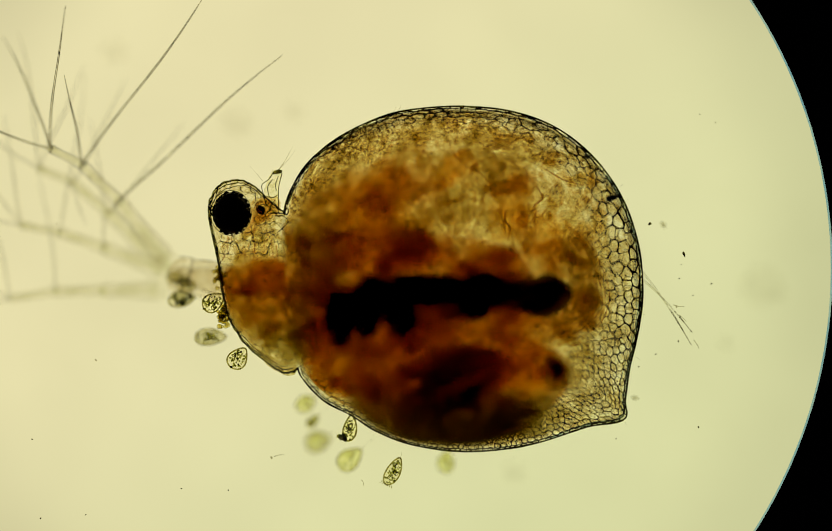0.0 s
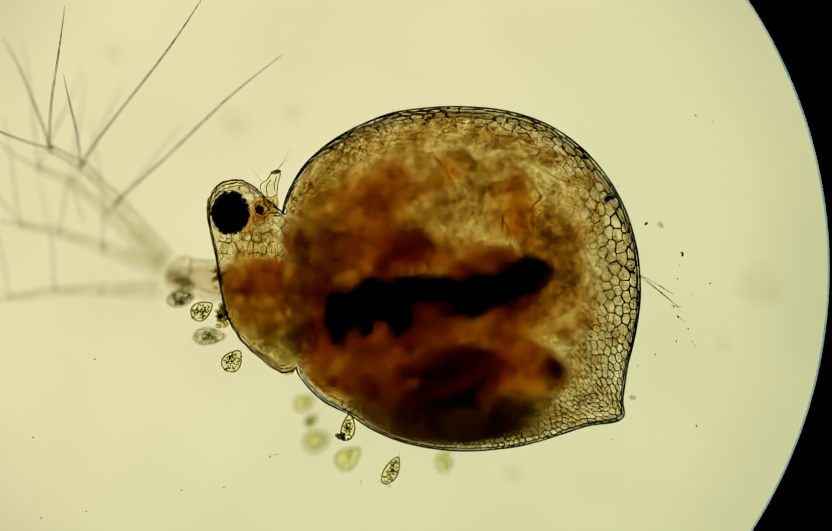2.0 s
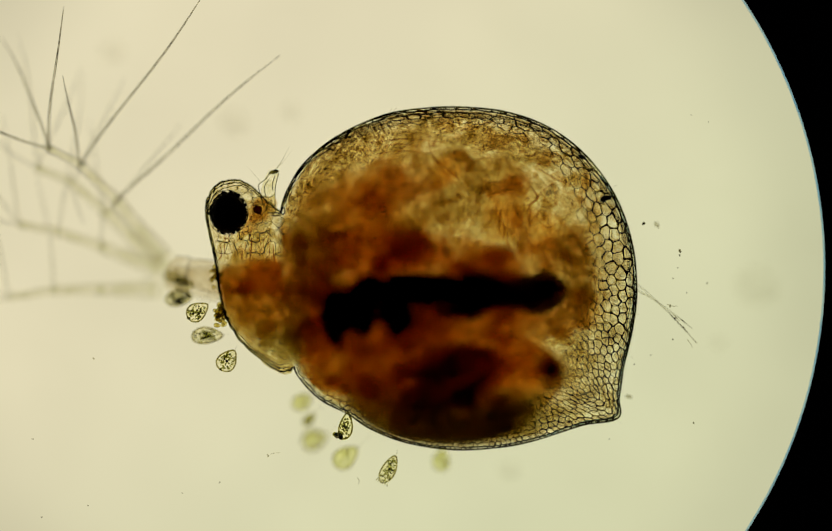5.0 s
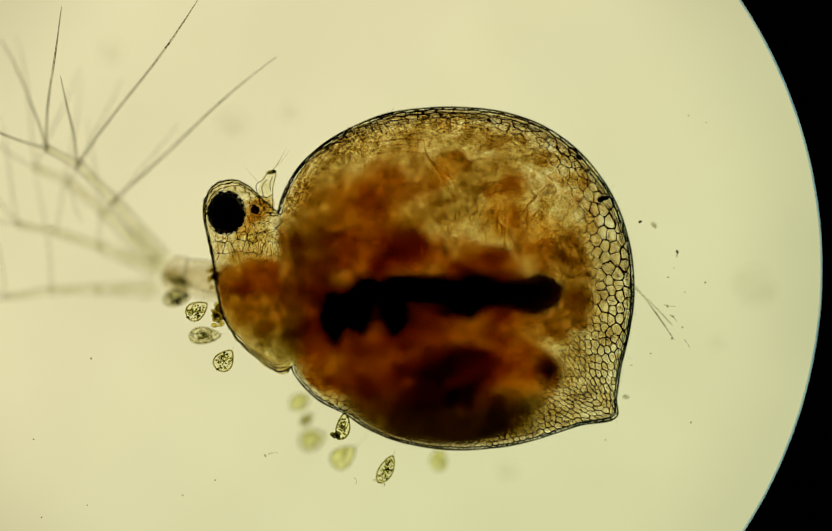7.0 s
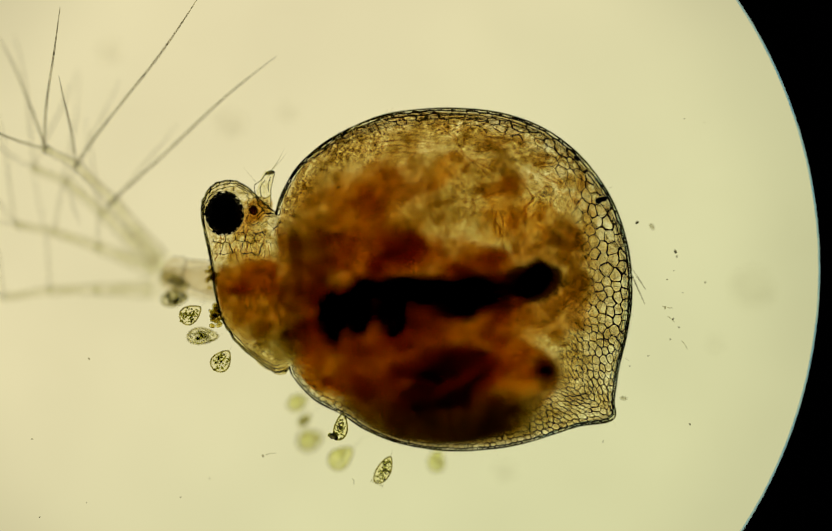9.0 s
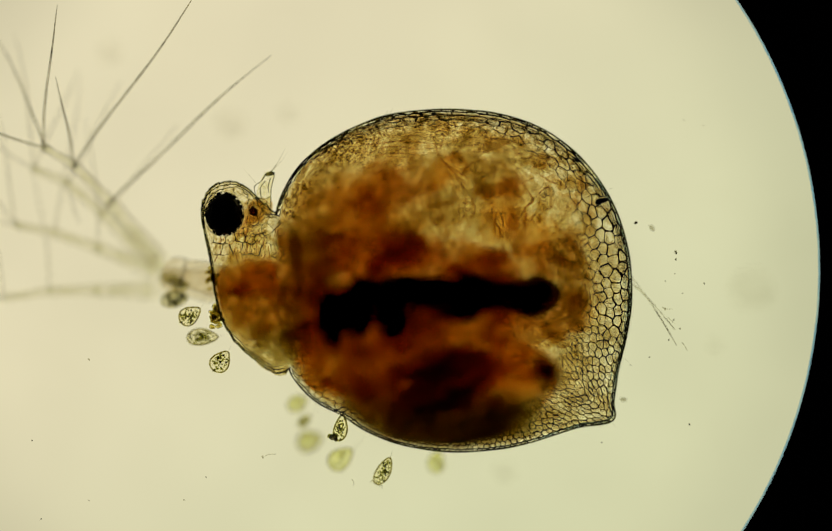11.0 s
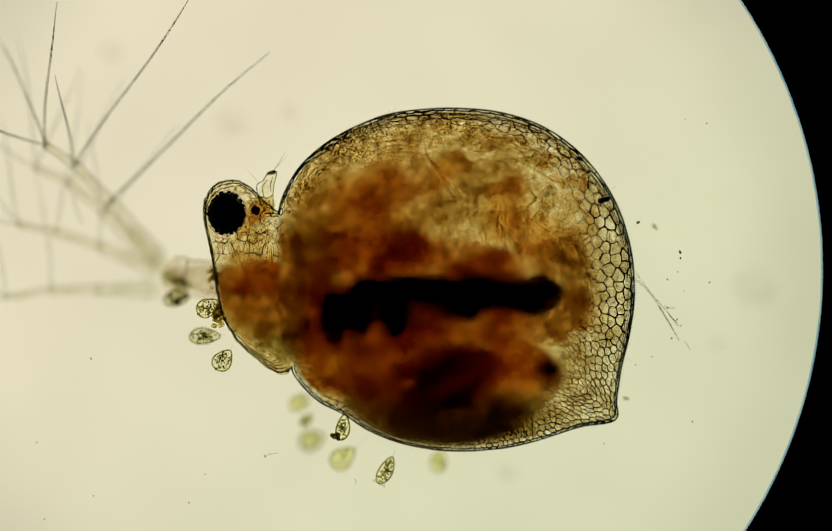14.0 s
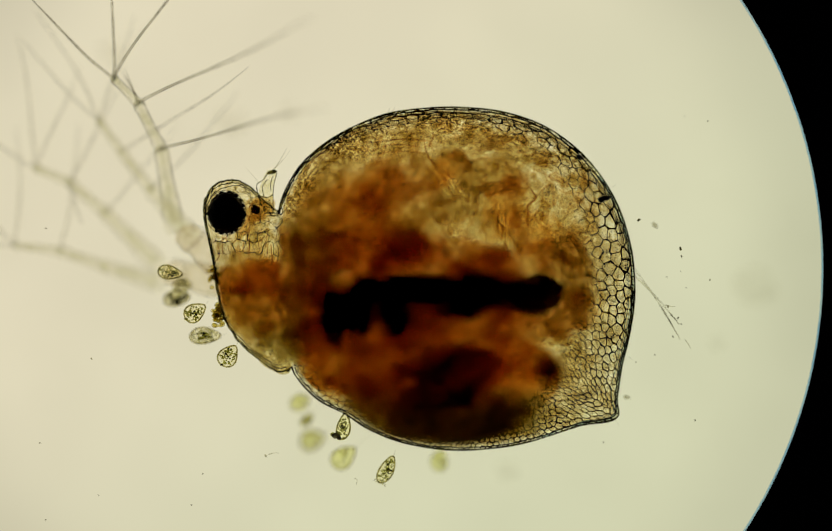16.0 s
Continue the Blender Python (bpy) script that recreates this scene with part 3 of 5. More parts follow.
    for k, (name, mat, c, r, turn, rough) in enumerate(lobes + tuple(gills)):
        s = cloud(V(*c), r, turn, rough, k * 1.7 + 2)
        if c[0] < 625:
            for fx, fy in FAT:
                cut_window(s, fx, fy, 13, 11)
        if name == "head_muscle":
            s.v = keep_inside(s.v, HEAD, np.array((475.0, 540.0)), 0.97)
        elif name != "neck_fold":
            s.v = keep_inside(s.v, SHELL, SHELL_C, 0.985)
            wide = 0.75 if name == "shoulder_fold" else 1.0
            cut_window(s, 643, 524, 27 * wide, 14 * wide)
        ob = part(name, s, mat, flea)
        if mat is OLIVEMUSCLE and name == "limb_muscle":
            beating.append(ob)
    for rx, ry, r in ((160, 82, 3.0), (140, 68, 2.0)):
        ring = [V(893 + rx * math.cos(a) + 5 * noise.noise((a, rx, 0)), 708 + ry * math.sin(a + 0.05), -80) for a in np.linspace(-1.2, 3.6, 60)]
        part("embryo_skin", tube(Shape(), ring, r * U, 8), STRAND, flea)
    # fine yolk and fat grains near the upper skin
    rng = random.Random(17)
    shapes = []
    for k in range(6):
        shapes.append(blob(Shape(), (0, 0, 0), (10, 7.5, 6), 0, 0.35, k + 60, 1.7, 8, 12).mesh("yolk_grain", [FOLD if k % 2 else YOLK]))
    for k in range(190):
        while True:
            x, y = rng.uniform(560, 1120), rng.uniform(235, 640)
            if ((x - 860) / 290) ** 2 + ((y - 470) / 245) ** 2 < 1 and not (600 < x < 1050 and y > 520):
                break
        g = new("yolk_grain", shapes[k % 6])
        g.parent = flea
        f = rng.uniform(0.5, 1.9)
        g.matrix_basis = Matrix.LocRotScale(V(x, y, rng.uniform(-60, 40)), Euler((0, 0, rng.uniform(0, 6))), (f, f * rng.uniform(0.6, 1.2), f))
    return beating


def gut():
    tract = part("gut", tube(Shape(), [V(x, y, z) for x, y, z in spline([(612, 570, -100), (650, 570, -100), (720, 552, -105), (800, 548, -110), (880, 550, -110), (968, 556, -108)], 40)],
                             [U * r for r in [26 + 9 * noise.noise((i * 0.33, 2, 0)) for i in range(40)]], 18), GUT, flea, "black food-filled gut along the middle")
    for k, (x, y, rx, ry) in enumerate(((630, 598, 28, 48), (678, 592, 24, 42), (742, 590, 30, 42), (690, 545, 32, 28), (760, 540, 42, 26), (820, 545, 40, 30),
                                        (880, 570, 32, 30), (900, 548, 46, 35), (650, 578, 36, 28))):
        s = cloud(V(x, y, -115), (rx * 1.1, ry * 1.1, 34), 0, 0.25, k + 20, 3, 2.2)
        cut_window(s, 643, 524, 30, 16)
        part("gut_pocket", s, GUT, tract)
    return tract


def abdomen():
    """The hind body, which flexes: the end of the gut, its folds and the two tail bristles."""
    hind = part("hind_body", cloud(V(1055, 540, -50), (72, 112, 60), -18, 0.2, 31), HINDGOLD, flea, "golden folded hind body that flexes")
    part("hind_gut", cloud(V(1006, 554, -105), (60, 42, 34), 4, 0.2, 33, 3), GUT, hind, "black rounded end of the gut")
    part("hind_muscle", cloud(V(1078, 486, -40), (52, 36, 30), -50, 0.4, 35), HINDGOLD, hind)
    part("hind_muscle", cloud(V(1020, 445, -60), (46, 44, 30), -30, 0.4, 36), ORANGE, hind)
    part("hind_muscle", cloud(V(1086, 560, -20), (26, 60, 24), 10, 0.4, 37), GILL, hind)
    part("hind_muscle", cloud(V(1074, 478, -30), (34, 54, 26), 14, 0.35, 41), DARKOLIVE, hind, "dark brown flank of the hind body")
    part("hind_muscle", cloud(V(1090, 562, -30), (26, 34, 22), 0, 0.4, 42), DARKOLIVE, hind)
    part("hind_muscle", cloud(V(1040, 610, -40), (60, 22, 24), 14, 0.35, 43), HINDGOLD, hind)
    rng = random.Random(12)
    ring = np.array(spline([(1022, 404), (1076, 446), (1112, 512), (1121, 572), (1088, 616), (1024, 640), (955, 644)], 60))
    for k in range(8):
        f = 1.07 - 0.058 * k + rng.uniform(-0.01, 0.01)
        a = rng.randint(0, 14)
        b = rng.randint(42, 60)
        if k in (5, 8, 11):
            a, b = 26, 60
        path = [np.array((1000, 540)) + (p - (1000, 540)) * f + 3 * noise.noise((i * 0.15, k, 0)) for i, p in enumerate(ring)][a:b]
        thick = (0.9, 3.4, 1.2, 4.2)[k % 4] * rng.uniform(0.7, 1.2)
        z = rng.uniform(-14, 18)
        part("fold", tube(Shape(), [V(*p, z) for p in path], [U * thick * max(0.15, 1 + 0.9 * noise.noise((i * 0.25, k, 1))) for i in range(len(path))], 6), STRAND if thick < 2 else FOLD, hind)
    for k in range(26):
        a, f = rng.uniform(-1.3, 1.9), rng.uniform(0.5, 0.95)
        c = V(1000 + 116 * f * math.cos(a), 535 + 100 * f * math.sin(a), rng.uniform(0, 20))
        r = rng.uniform(3, 6.5)
        if k % 3:
            part("droplet", blob(Shape(), c, (r, r * 0.8, r * 0.7), rng.uniform(0, 180), 0.2, k, 2, 8, 12), FOLD, hind)
        else:
            part("droplet_skin", tube(Shape(), [c + Vector((r * math.cos(i / 2) * U, r * math.sin(i / 2) * U, 2 * U)) for i in range(13)], [U * rng.uniform(0.4, 1.1) for i in range(13)], 5), STRAND, hind)
    grains = Shape()
    for k in range(520):
        a, f = rng.uniform(-1.35, 2.0), rng.uniform(0.42, 1.02)
        r = 0.8 + 2.2 * rng.random() ** 2
        blob(grains, V(1002 + 116 * f * math.cos(a), 532 + 104 * f * math.sin(a), rng.uniform(-6, 24)), (r * rng.uniform(1, 2.2), r, r), rng.uniform(0, 180), 0.45, k, 2, 5, 7)
    netting("hind_grain_layer", grains, FLECK, hind, "fine brown grains in the hind body")
    return hind


def tail_bristle(length, reach):
    """A tail bristle with its tip at its own origin, dark-edged towards the tip."""
    path = [Vector((-length * (1 - i / 19) * U, 5 * math.sin(math.pi * i / 19) * U, 0)) for i in range(20)]
    b = part("tail_bristle", tube(Shape(), path, [U * (2.6 - 0.12 * i) for i in range(20)], 6), CUTICLE, flea, "clear tail bristle")
    # edge darkening of the clear bristle, laid on as two thin dark rods
    for side in (-1, 1):
        part("bristle_edge", tube(Shape(), [p + Vector((0, (1.9 - 0.09 * i) * side * U, 2 * U)) for i, p in enumerate(path)], [U * (0.2 + 0.3 * (i > 19 - reach)) * (1 if i < 17 else 0.6) for i in range(20)], 4), HAIREDGE, b)
    return b


def strands():
    swaying = []
    for pts in ([(795, 248), (800, 272), (806, 294), (830, 326), (852, 352)], [(818, 252), (806, 280)], [(806, 296), (845, 330), (856, 340)],
                [(952, 372), (952, 420), (954, 468), (990, 492)], [(940, 300), (932, 345)], [(1000, 380), (1030, 350), (1042, 350)],
                [(700, 282), (740, 272), (790, 276)], [(700, 292), (750, 284), (800, 290)], [(830, 330), (860, 380)],
                [(690, 270), (760, 262), (830, 268)], [(860, 340), (900, 300), (960, 306)], [(880, 380), (940, 360), (1010, 330)]):
        path = [V(x, y, 45) for x, y in spline(pts, 24)]
        thick = 0.8 if pts[0][0] in (795, 818, 806, 830) else 0.6
        ob = part("muscle_strand", tube(Shape(), path, [U * thick * (1.0 + 1.0 * math.sin(math.pi * i / 23)) for i in range(24)], 5), STRAND, flea)
        if pts[0][0] in (795, 818, 806, 830):
            swaying.append(ob)
    rng = random.Random(31)
    for k in range(34):
        while True:
            x, y = rng.uniform(610, 1090), rng.uniform(250, 510)
            if ((x - 860) / 250) ** 2 + ((y - 440) / 200) ** 2 < 1:
                break
        a, n, bend = rng.gauss(0.9 if x > 780 else 0.1, 0.6), rng.uniform(25, 80), rng.uniform(-14, 14)
        dx, dy = math.cos(a), math.sin(a)
        pts = [(x - dx * n / 2, y - dy * n / 2), (x - dy * bend, y + dx * bend), (x + dx * n / 2, y + dy * n / 2)]
        z, g = rng.uniform(-100, 10), rng.choice((0.8, 3.0, 4.5, 6.5))
        part("muscle_fibre", tube(Shape(), [V(px, py, z) for px, py in spline(pts, 10)], [U * g * (0.4 + math.sin(math.pi * i / 9)) for i in range(10)], 7), STRAND if g < 1 else FOLD, flea)
    # the striped gill fan, and the wavy edges of the gills behind it
    for k in range(30):
        a, f = radians(-150 + 5.2 * k + rng.uniform(-6, 6)), rng.uniform(0.5, 1.15)
        ax, ay = 858 + rng.uniform(14, 46) * math.cos(a), 452 + rng.uniform(10, 40) * math.sin(a)
        bx, by = 858 + 78 * f * math.cos(a), 440 + 74 * f * math.sin(a)
        part("gill_stripe", tube(Shape(), [V(px, py, 10) for px, py in spline([(ax, ay), ((ax + bx) / 2 + rng.uniform(0, 8), (ay + by) / 2), (bx, by)], 9)], [U * (0.4 + 0.2 * i) for i in range(9)], 6), FOLD if k % 2 else GILL, flea)
    for k in range(9):
        x, y = rng.uniform(880, 1040), rng.uniform(300, 430)
        pts = [(x + 9 * math.sin(i * 0.9 + k) + i * rng.uniform(-2, 4), y + 13 * i) for i in range(rng.randint(4, 8))]
        part("gill_edge", tube(Shape(), [V(px, py, 8) for px, py in spline(pts, 20)], [U * (0.6 + 1.6 * math.sin(math.pi * i / 19)) for i in range(20)], 6), YOLK if k % 3 else STRAND, flea)
    for x, y, r in ((1040, 357, 8), (1029, 364, 4), (1066, 532, 6)):
        part("oil_drop", blob(Shape(), V(x, y, 60), (r, r, r), 0, 0, 0, 1, 10, 14), FOLD, flea)
        part("oil_drop_edge", tube(Shape(), [V(x + r * math.cos(a / 3), y + r * math.sin(a / 3), 60) for a in range(20)], 1.0 * U, 5), RIM, flea)
    for x, y, rx, ry, turn in ((1138, 373, 10, 5, 10), (1132, 376, 6, 5, 0), (1092, 296, 7, 4, -30)):
        part("pigment_spot", blob(Shape(), V(x, y, 40), (rx, ry, 4), turn, 0.3, x), EYE, flea, "black fleck on the shell")
    return swaying


def bezel_hairs():
    """Short fine hairs on the back of the shell."""
    for x, y, dx, dy in ((738, 210, 6, -10), (730, 212, 4, -9), (1160, 382, 8, -6), (1153, 352, 6, -4), (1183, 672, 7, 6), (1158, 790, 8, 12), (1192, 590, 7, 3)):
        part("shell_hair", tube(Shape(), [V(x, y, 0), V(x + dx * 0.6, y + dy * 0.5, 0), V(x + dx, y + dy, 0)], [0.7 * U, 0.5 * U, 0.2 * U], 4), HAIR, flea)


# ---- antennae: four branches, each one rigid swimming limb ----
def rod(pts, radii, seg=10, mat=0, shape=None):
    return tube(shape or Shape(), [Vector(p) * U for p in pts], [r * U for r in radii], seg, mat)


def bristle(parent, length, bend, thick):
    """A tapered bristle along +x of its own space, its dark refracted edges put in as side rods, with a knot near its
    middle.
    """
    s = Shape()
    pts = []
    for i in range(19):
        f = i / 18
        b = radians(bend) * f
        pts.append((length * f * math.cos(b), length * f * math.sin(b) + 0.006 * length * math.sin(7 * f + length), 0))
    rad = [thick * (1 - f / 18) ** 0.7 + 0.25 for f in range(19)]
    rod(pts, rad, 6, 0, s)
    for side in (1, -1):
        edge = [Vector(p) + Vector((0, side * r * 0.8, r)) for p, r in zip(pts, rad)]
        rod(edge, [0.27 * thick] * 12 + [(0.26 - 0.027 * k) * thick for k in range(7)], 4, 1, s)
    k = 12
    rod([pts[k], (pts[k][0] + 5, pts[k][1] + 0.3, 0.5)], [0.68 * thick, 0.4 * thick], 6, 1, s)
    return part("bristle", s, [HAIR, HAIREDGE], parent)


class Branch:
    """A jointed limb: a root that is keyed in the flea's space, segments and bristles that bend in the root's space."""

    def __init__(self, label, lengths, width, bristles, stump, thick=1.35):
        self.lengths, self.bristles, self.segments, self.joints = lengths, bristles, [], []
        self.root = part("antenna_branch", rod([(-stump, 0, 0), (-stump * 0.5, 1, 0), (-6, 0, 0), (0, 0, 0)],
                                               [width * 1.0, width * 1.3, width * 1.4, width * 1.42], 14), LIMB, flea, label)
        for k, n in enumerate(lengths):
            w0, w1 = width * (1 - 0.18 * k if k else 1.45), width * (0.94 - 0.18 * k - 0.06)
            s = Shape()
            fr = (0, 0.08, 0.2, 0.5, 0.8, 0.93, 1.0)
            sw = (0.75, 1.0, 0.92, 0.88, 0.9, 1.1, 0.8)
            rod([(n * f, 0, 0) for f in fr], [(w0 + (w1 - w0) * f) * q for f, q in zip(fr, sw)], 12, 0, s)
            # dark rods imitate the shade that bent light leaves along a clear tube
            for side in (1, -1):
                rod([(n * f, side * (w0 + (w1 - w0) * f) * q * 0.93, 2) for f, q in zip(fr, sw)], [0.36 * thick] * 7, 5, 1, s)
            # the muscle inside, and the dark ring of teeth at the far end
            rod([(n * f, 1.5 * math.sin(9 * f + k), 0) for f in fr], [(w0 + (w1 - w0) * f) * 0.42 for f in fr], 8, 0, s)
            ring = [(n - 3 + 1.5 * math.sin(3 * a), w1 * 0.95 * math.cos(a), w1 * 0.95 * math.sin(a)) for a in np.linspace(0, 2 * math.pi, 15)]
            if thick > 2:
                rod(ring, [0.8] * 15, 5, 1, s)
            self.segments.append(part("segment", s, [LIMB, HAIREDGE], self.root))
            self.joints.append(part("joint", rod([(n - 5, 0, 0), (n, 0, 0), (n + 4, 0, 0)], [w1 * 0.8, w1 * 1.02, w1 * 0.7], 10), LIMB, self.root))
        self.hairs = [bristle(self.root, length, bend, thick) for j, angle, length, bend, rise, swing, lift in bristles]

    def bend(self, curls, raised):
        """The places of all pieces for the two curls of the outer joints; raised (0 to 1) swings and lifts the bristles."""
        x = y = turn = 0.0
        ends, segs = [], []
        for n, c in zip(self.lengths, (0.0, *curls)):
            turn = c
            segs.append(pose(x * U, y * U, 0, 0, 0, turn))
            x, y = x + n * math.cos(radians(turn)), y + n * math.sin(radians(turn))
            ends.append((x, y))
        hairs = []
        for j, angle, length, b, rise, swing, lift in self.bristles:
            px, py = ends[j]
            hairs.append(Matrix.Translation((px * U, py * U, 0)) @ Matrix.Rotation(radians(angle + swing * raised), 4, "Z") @ Matrix.Rotation(-radians(rise + lift * raised), 4, "Y"))
        return segs, hairs

    def swim(self, rows):
        """rows: seconds, root in plan, root's height, heading, rise, two curls, raised."""
        walk(self.root, [(r[0], antenna_pose(*r[1:6])) for r in rows])
        poses = [self.bend(r[6:8], r[8]) for r in rows]
        for k, (seg, joint) in enumerate(zip(self.segments, self.joints)):
            for ob in (seg, joint):
                walk(ob, [(r[0], p[0][k]) for r, p in zip(rows, poses)])
        for k, ob in enumerate(self.hairs):
            walk(ob, [(r[0], p[1][k]) for r, p in zip(rows, poses)])


# joint, angle from the root's heading, length, bend, rise, and how it swings and lifts when the limb is raised
SET_A = ((0, -83, 430, -2, 7, 0, 30), (1, -75, 440, 1, 7, -3, 24), (1, -33, 172, 3, 8, 2, 62), (2, 36, 220, -6, 3, 7, -4),
         (2, -43, 270, -4, 7, -3, 12), (2, -20, 250, 8, -24, 7, 20))
SET_B = ((0, -70, 260, 8, -4, -20, 0), (1, -80, 320, 3, -4, -25, 21), (2, -30, 260, 8, -4, 12, 0), (2, 10, 220, -8, 0, 0, 0), (2, -60, 220, 0, 0, 0, 0))
SET_C = ((0, -90, 230, 4, 0, 0, 0), (1, -77, 230, 4, 0, 0, 0), (1, 150, 95, 5, 14, 0, 0), (2, -43, 270, 5, 0, 0, 0), (2, 14, 220, -6, 0, 0, 0), (2, -70, 220, 0, 0, 0, 0))
SET_D = ((1, -86, 260, 6, -4, 0, 0), (2, -80, 240, 8, -4, 0, 0), (2, 14, 220, -8, 0, 0, 0), (2, -30, 220, 0, 0, 0, 0))


def antenna_base(label):
    """The stout root of an antenna, along +x from the flank of the head."""
    b = part("antenna_base", rod([(0, 0, 0), (30, 2, 0), (60, 0, 0), (74, 0, 0), (86, 3, 0), (108, 2, 0), (118, 0, 0)], [30, 31, 29, 25, 28, 24, 12], 18), PINKLIMB, flea, label)
    # side rods stand in for the refracted dark edges of the base
    for side in (1, -1):
        part("edge_shade", rod([(0, side * 30, 2), (40, side * 30, 2), (74, side * 24, 2), (86, side * 28, 2), (108, side * 23, 2)], [0.8] * 5, 5), HAIREDGE, b)
    part("skin_fold", rod([(80, -24, 6), (77, 0, 8), (80, 24, 6)], [1.1, 0.8, 1.1], 5), HAIREDGE, b)
    return b


def antenna_pose(x, y, z, angle, rise=0.0):
    return Matrix.Translation(V(x, y, z)) @ Matrix.Rotation(radians(angle), 4, "Z") @ Matrix.Rotation(radians(-rise), 4, "Y")


# ---- the ciliates that ride on the flea, the alga, dust ----
def ciliate(x, y, z, length, width, turn, label, stalk=True, dark=1.0, seed=1, mouth=False):
    c = thing("ciliate", label, "ciliate", V(x, y, z), "ciliates on the water flea")
    rng = random.Random(seed)
    a, b = length / 2, width / 2
    part("body", blob(Shape(), (0, 0, 0), (a, b, b * 0.8), turn, 0.05, seed, 1.5, 14, 20, 0, 0.45), PALE if z > -60 else HAZYBODY, c, "clear pale body")
    ca, sa = math.cos(radians(turn)), math.sin(radians(turn))

    def at(px, py, pz=0.0):
        return Vector(((px * ca - py * sa) * U, (px * sa + py * ca) * U, pz * U))
    # the outline darkened by bent light, modelled as a ring round the body
    ring = []
    for i in range(41):
        t = 2 * math.pi * i / 40
        w = 1 - 0.45 * (0.5 + 0.5 * math.cos(t)) ** 2
        q = 1 + 0.03 * math.sin(3 * t + seed)
        ring.append(at(a * math.cos(t) * q, b * math.sin(t) * w * q, 0))
    part("outline_ring", tube(Shape(), ring, 1.45 * U * dark, 6), DARKLINE, c, "thin ring standing in for the dark refracted outline")
    fine = Shape()
    for k in range(int(length * width / (26 if z > -60 else 400))):
        t, r, size = rng.uniform(0, 6.28), rng.uniform(0, 0.8) ** 0.6, rng.uniform(0.9, 1.9)
        blob(fine, at(a * r * math.cos(t) - a * 0.08, b * r * math.sin(t) * 0.85, rng.uniform(-4, 8)), (size * rng.uniform(1, 1.8), size, size), rng.uniform(0, 180), 0.2, k, 2, 5, 7)
    tagged(part("granule_layer", fine, GRANULE, c), kind="stuff")
    for k in range(max(5, int(length * width / (110 if z > -60 else 700)))):
        t, r = rng.uniform(0, 6.28), rng.uniform(0, 0.62) ** 0.8
        size = rng.uniform(1.5, 2.8)
        part("granule", blob(Shape(), at(a * r * math.cos(t) - a * 0.08, b * r * math.sin(t) * 0.9, rng.uniform(-4, 6)), (size, size * 0.85, size * 0.8), rng.uniform(0, 180), 0.2, k, 2, 6, 8), GRANULE, c)
    for k in range(6 if z > 40 else 3):
        t, r = rng.uniform(0, 6.28) if z <= 40 else k * 1.05, rng.uniform(0.1, 0.55)
        size = rng.uniform(3.0, 4.6) if z <= 40 else rng.uniform(4.5, 7.0)
        cx, cy = a * r * math.cos(t), b * r * math.sin(t)
        part("vacuole", tube(Shape(), [at(cx + size * math.cos(i / 2.0), cy + size * math.sin(i / 2.0), 5) for i in range(13)], 0.7 * U, 5), DARKLINE, c)
    if stalk:
        reach = 12 if z > -60 else 40
        part("stalk", tube(Shape(), [at(a * 0.95, 0), at(a + reach * 0.4, 1), at(a + reach, 3)], [1.4 * U, 0.8 * U, 0.4 * U], 6), HAIR, c)
    if mouth:
        for k in range(6):
            v = (k - 2.5) * b * 0.28
            part("cilium", tube(Shape(), [at(-a * 0.9, v), at(-a * 1.02, v * 1.1), at(-a * 1.1, v * 1.3)], [0.9 * U, 0.7 * U, 0.3 * U], 4), DARKLINE, c)
    return c


FOCUSED = "clear oval ciliate with olive granules, stalked onto the flea"
HAZY = "pale hazy ciliate hanging below the flea"


def ciliates():
    made = {}
    for key, args in dict(
            a=(423, 679, 4, 44, 38, 52, FOCUSED, True, 1.0, 1), b=(371, 585, 8, 44, 36, 35, FOCUSED, True, 1.0, 2),
            c=(386, 632, 58, 56, 32, 2, "slightly hazy spindle ciliate with round vacuoles", True, 1.0, 3),
            d=(333, 561, -52, 50, 32, 10, "hazy grey ciliate beside the antenna base", True, 1.3, 4),
            e=(343, 537, -55, 36, 30, 5, "small clear round ciliate near the antenna base", True, 0.8, 5),
            f=(728, 884, 0, 56, 29, 62, "vase-shaped ciliate with a toothed mouth on a short stalk", True, 1.0, 6, True),
            g=(647, 803, 12, 50, 27, 80, "narrow clear ciliate under the belly of the flea", False, 1.1, 7),
            h=(647, 861, -72, 54, 42, 40, HAZY, True, 1.1, 8), i=(588, 828, -146, 46, 40, 20, "dark blurred ciliate hanging below the flea", True, 2.2, 9),
            j=(827, 867, -106, 42, 36, 84, HAZY, True, 0.9, 10), k=(565, 757, -106, 40, 34, 30, HAZY, True, 1.0, 11), m=(320, 513, 0, 46, 28, -8, FOCUSED, True, 1.0, 14),
            l=(578, 790, -106, 26, 16, 44, HAZY, True, 1.8, 12)).items():
        made[key] = ciliate(*args)
    rng = random.Random(21)
    for k in range(9):
        part("dark_food_ball", blob(Shape(), Vector((rng.uniform(-17, 17) * U, rng.uniform(-9, 9) * U, 4 * U)), (rng.uniform(2.5, 4.5),) * 3, 0, 0.2, k, 2, 8, 10), DUST, made["d"])
    return made


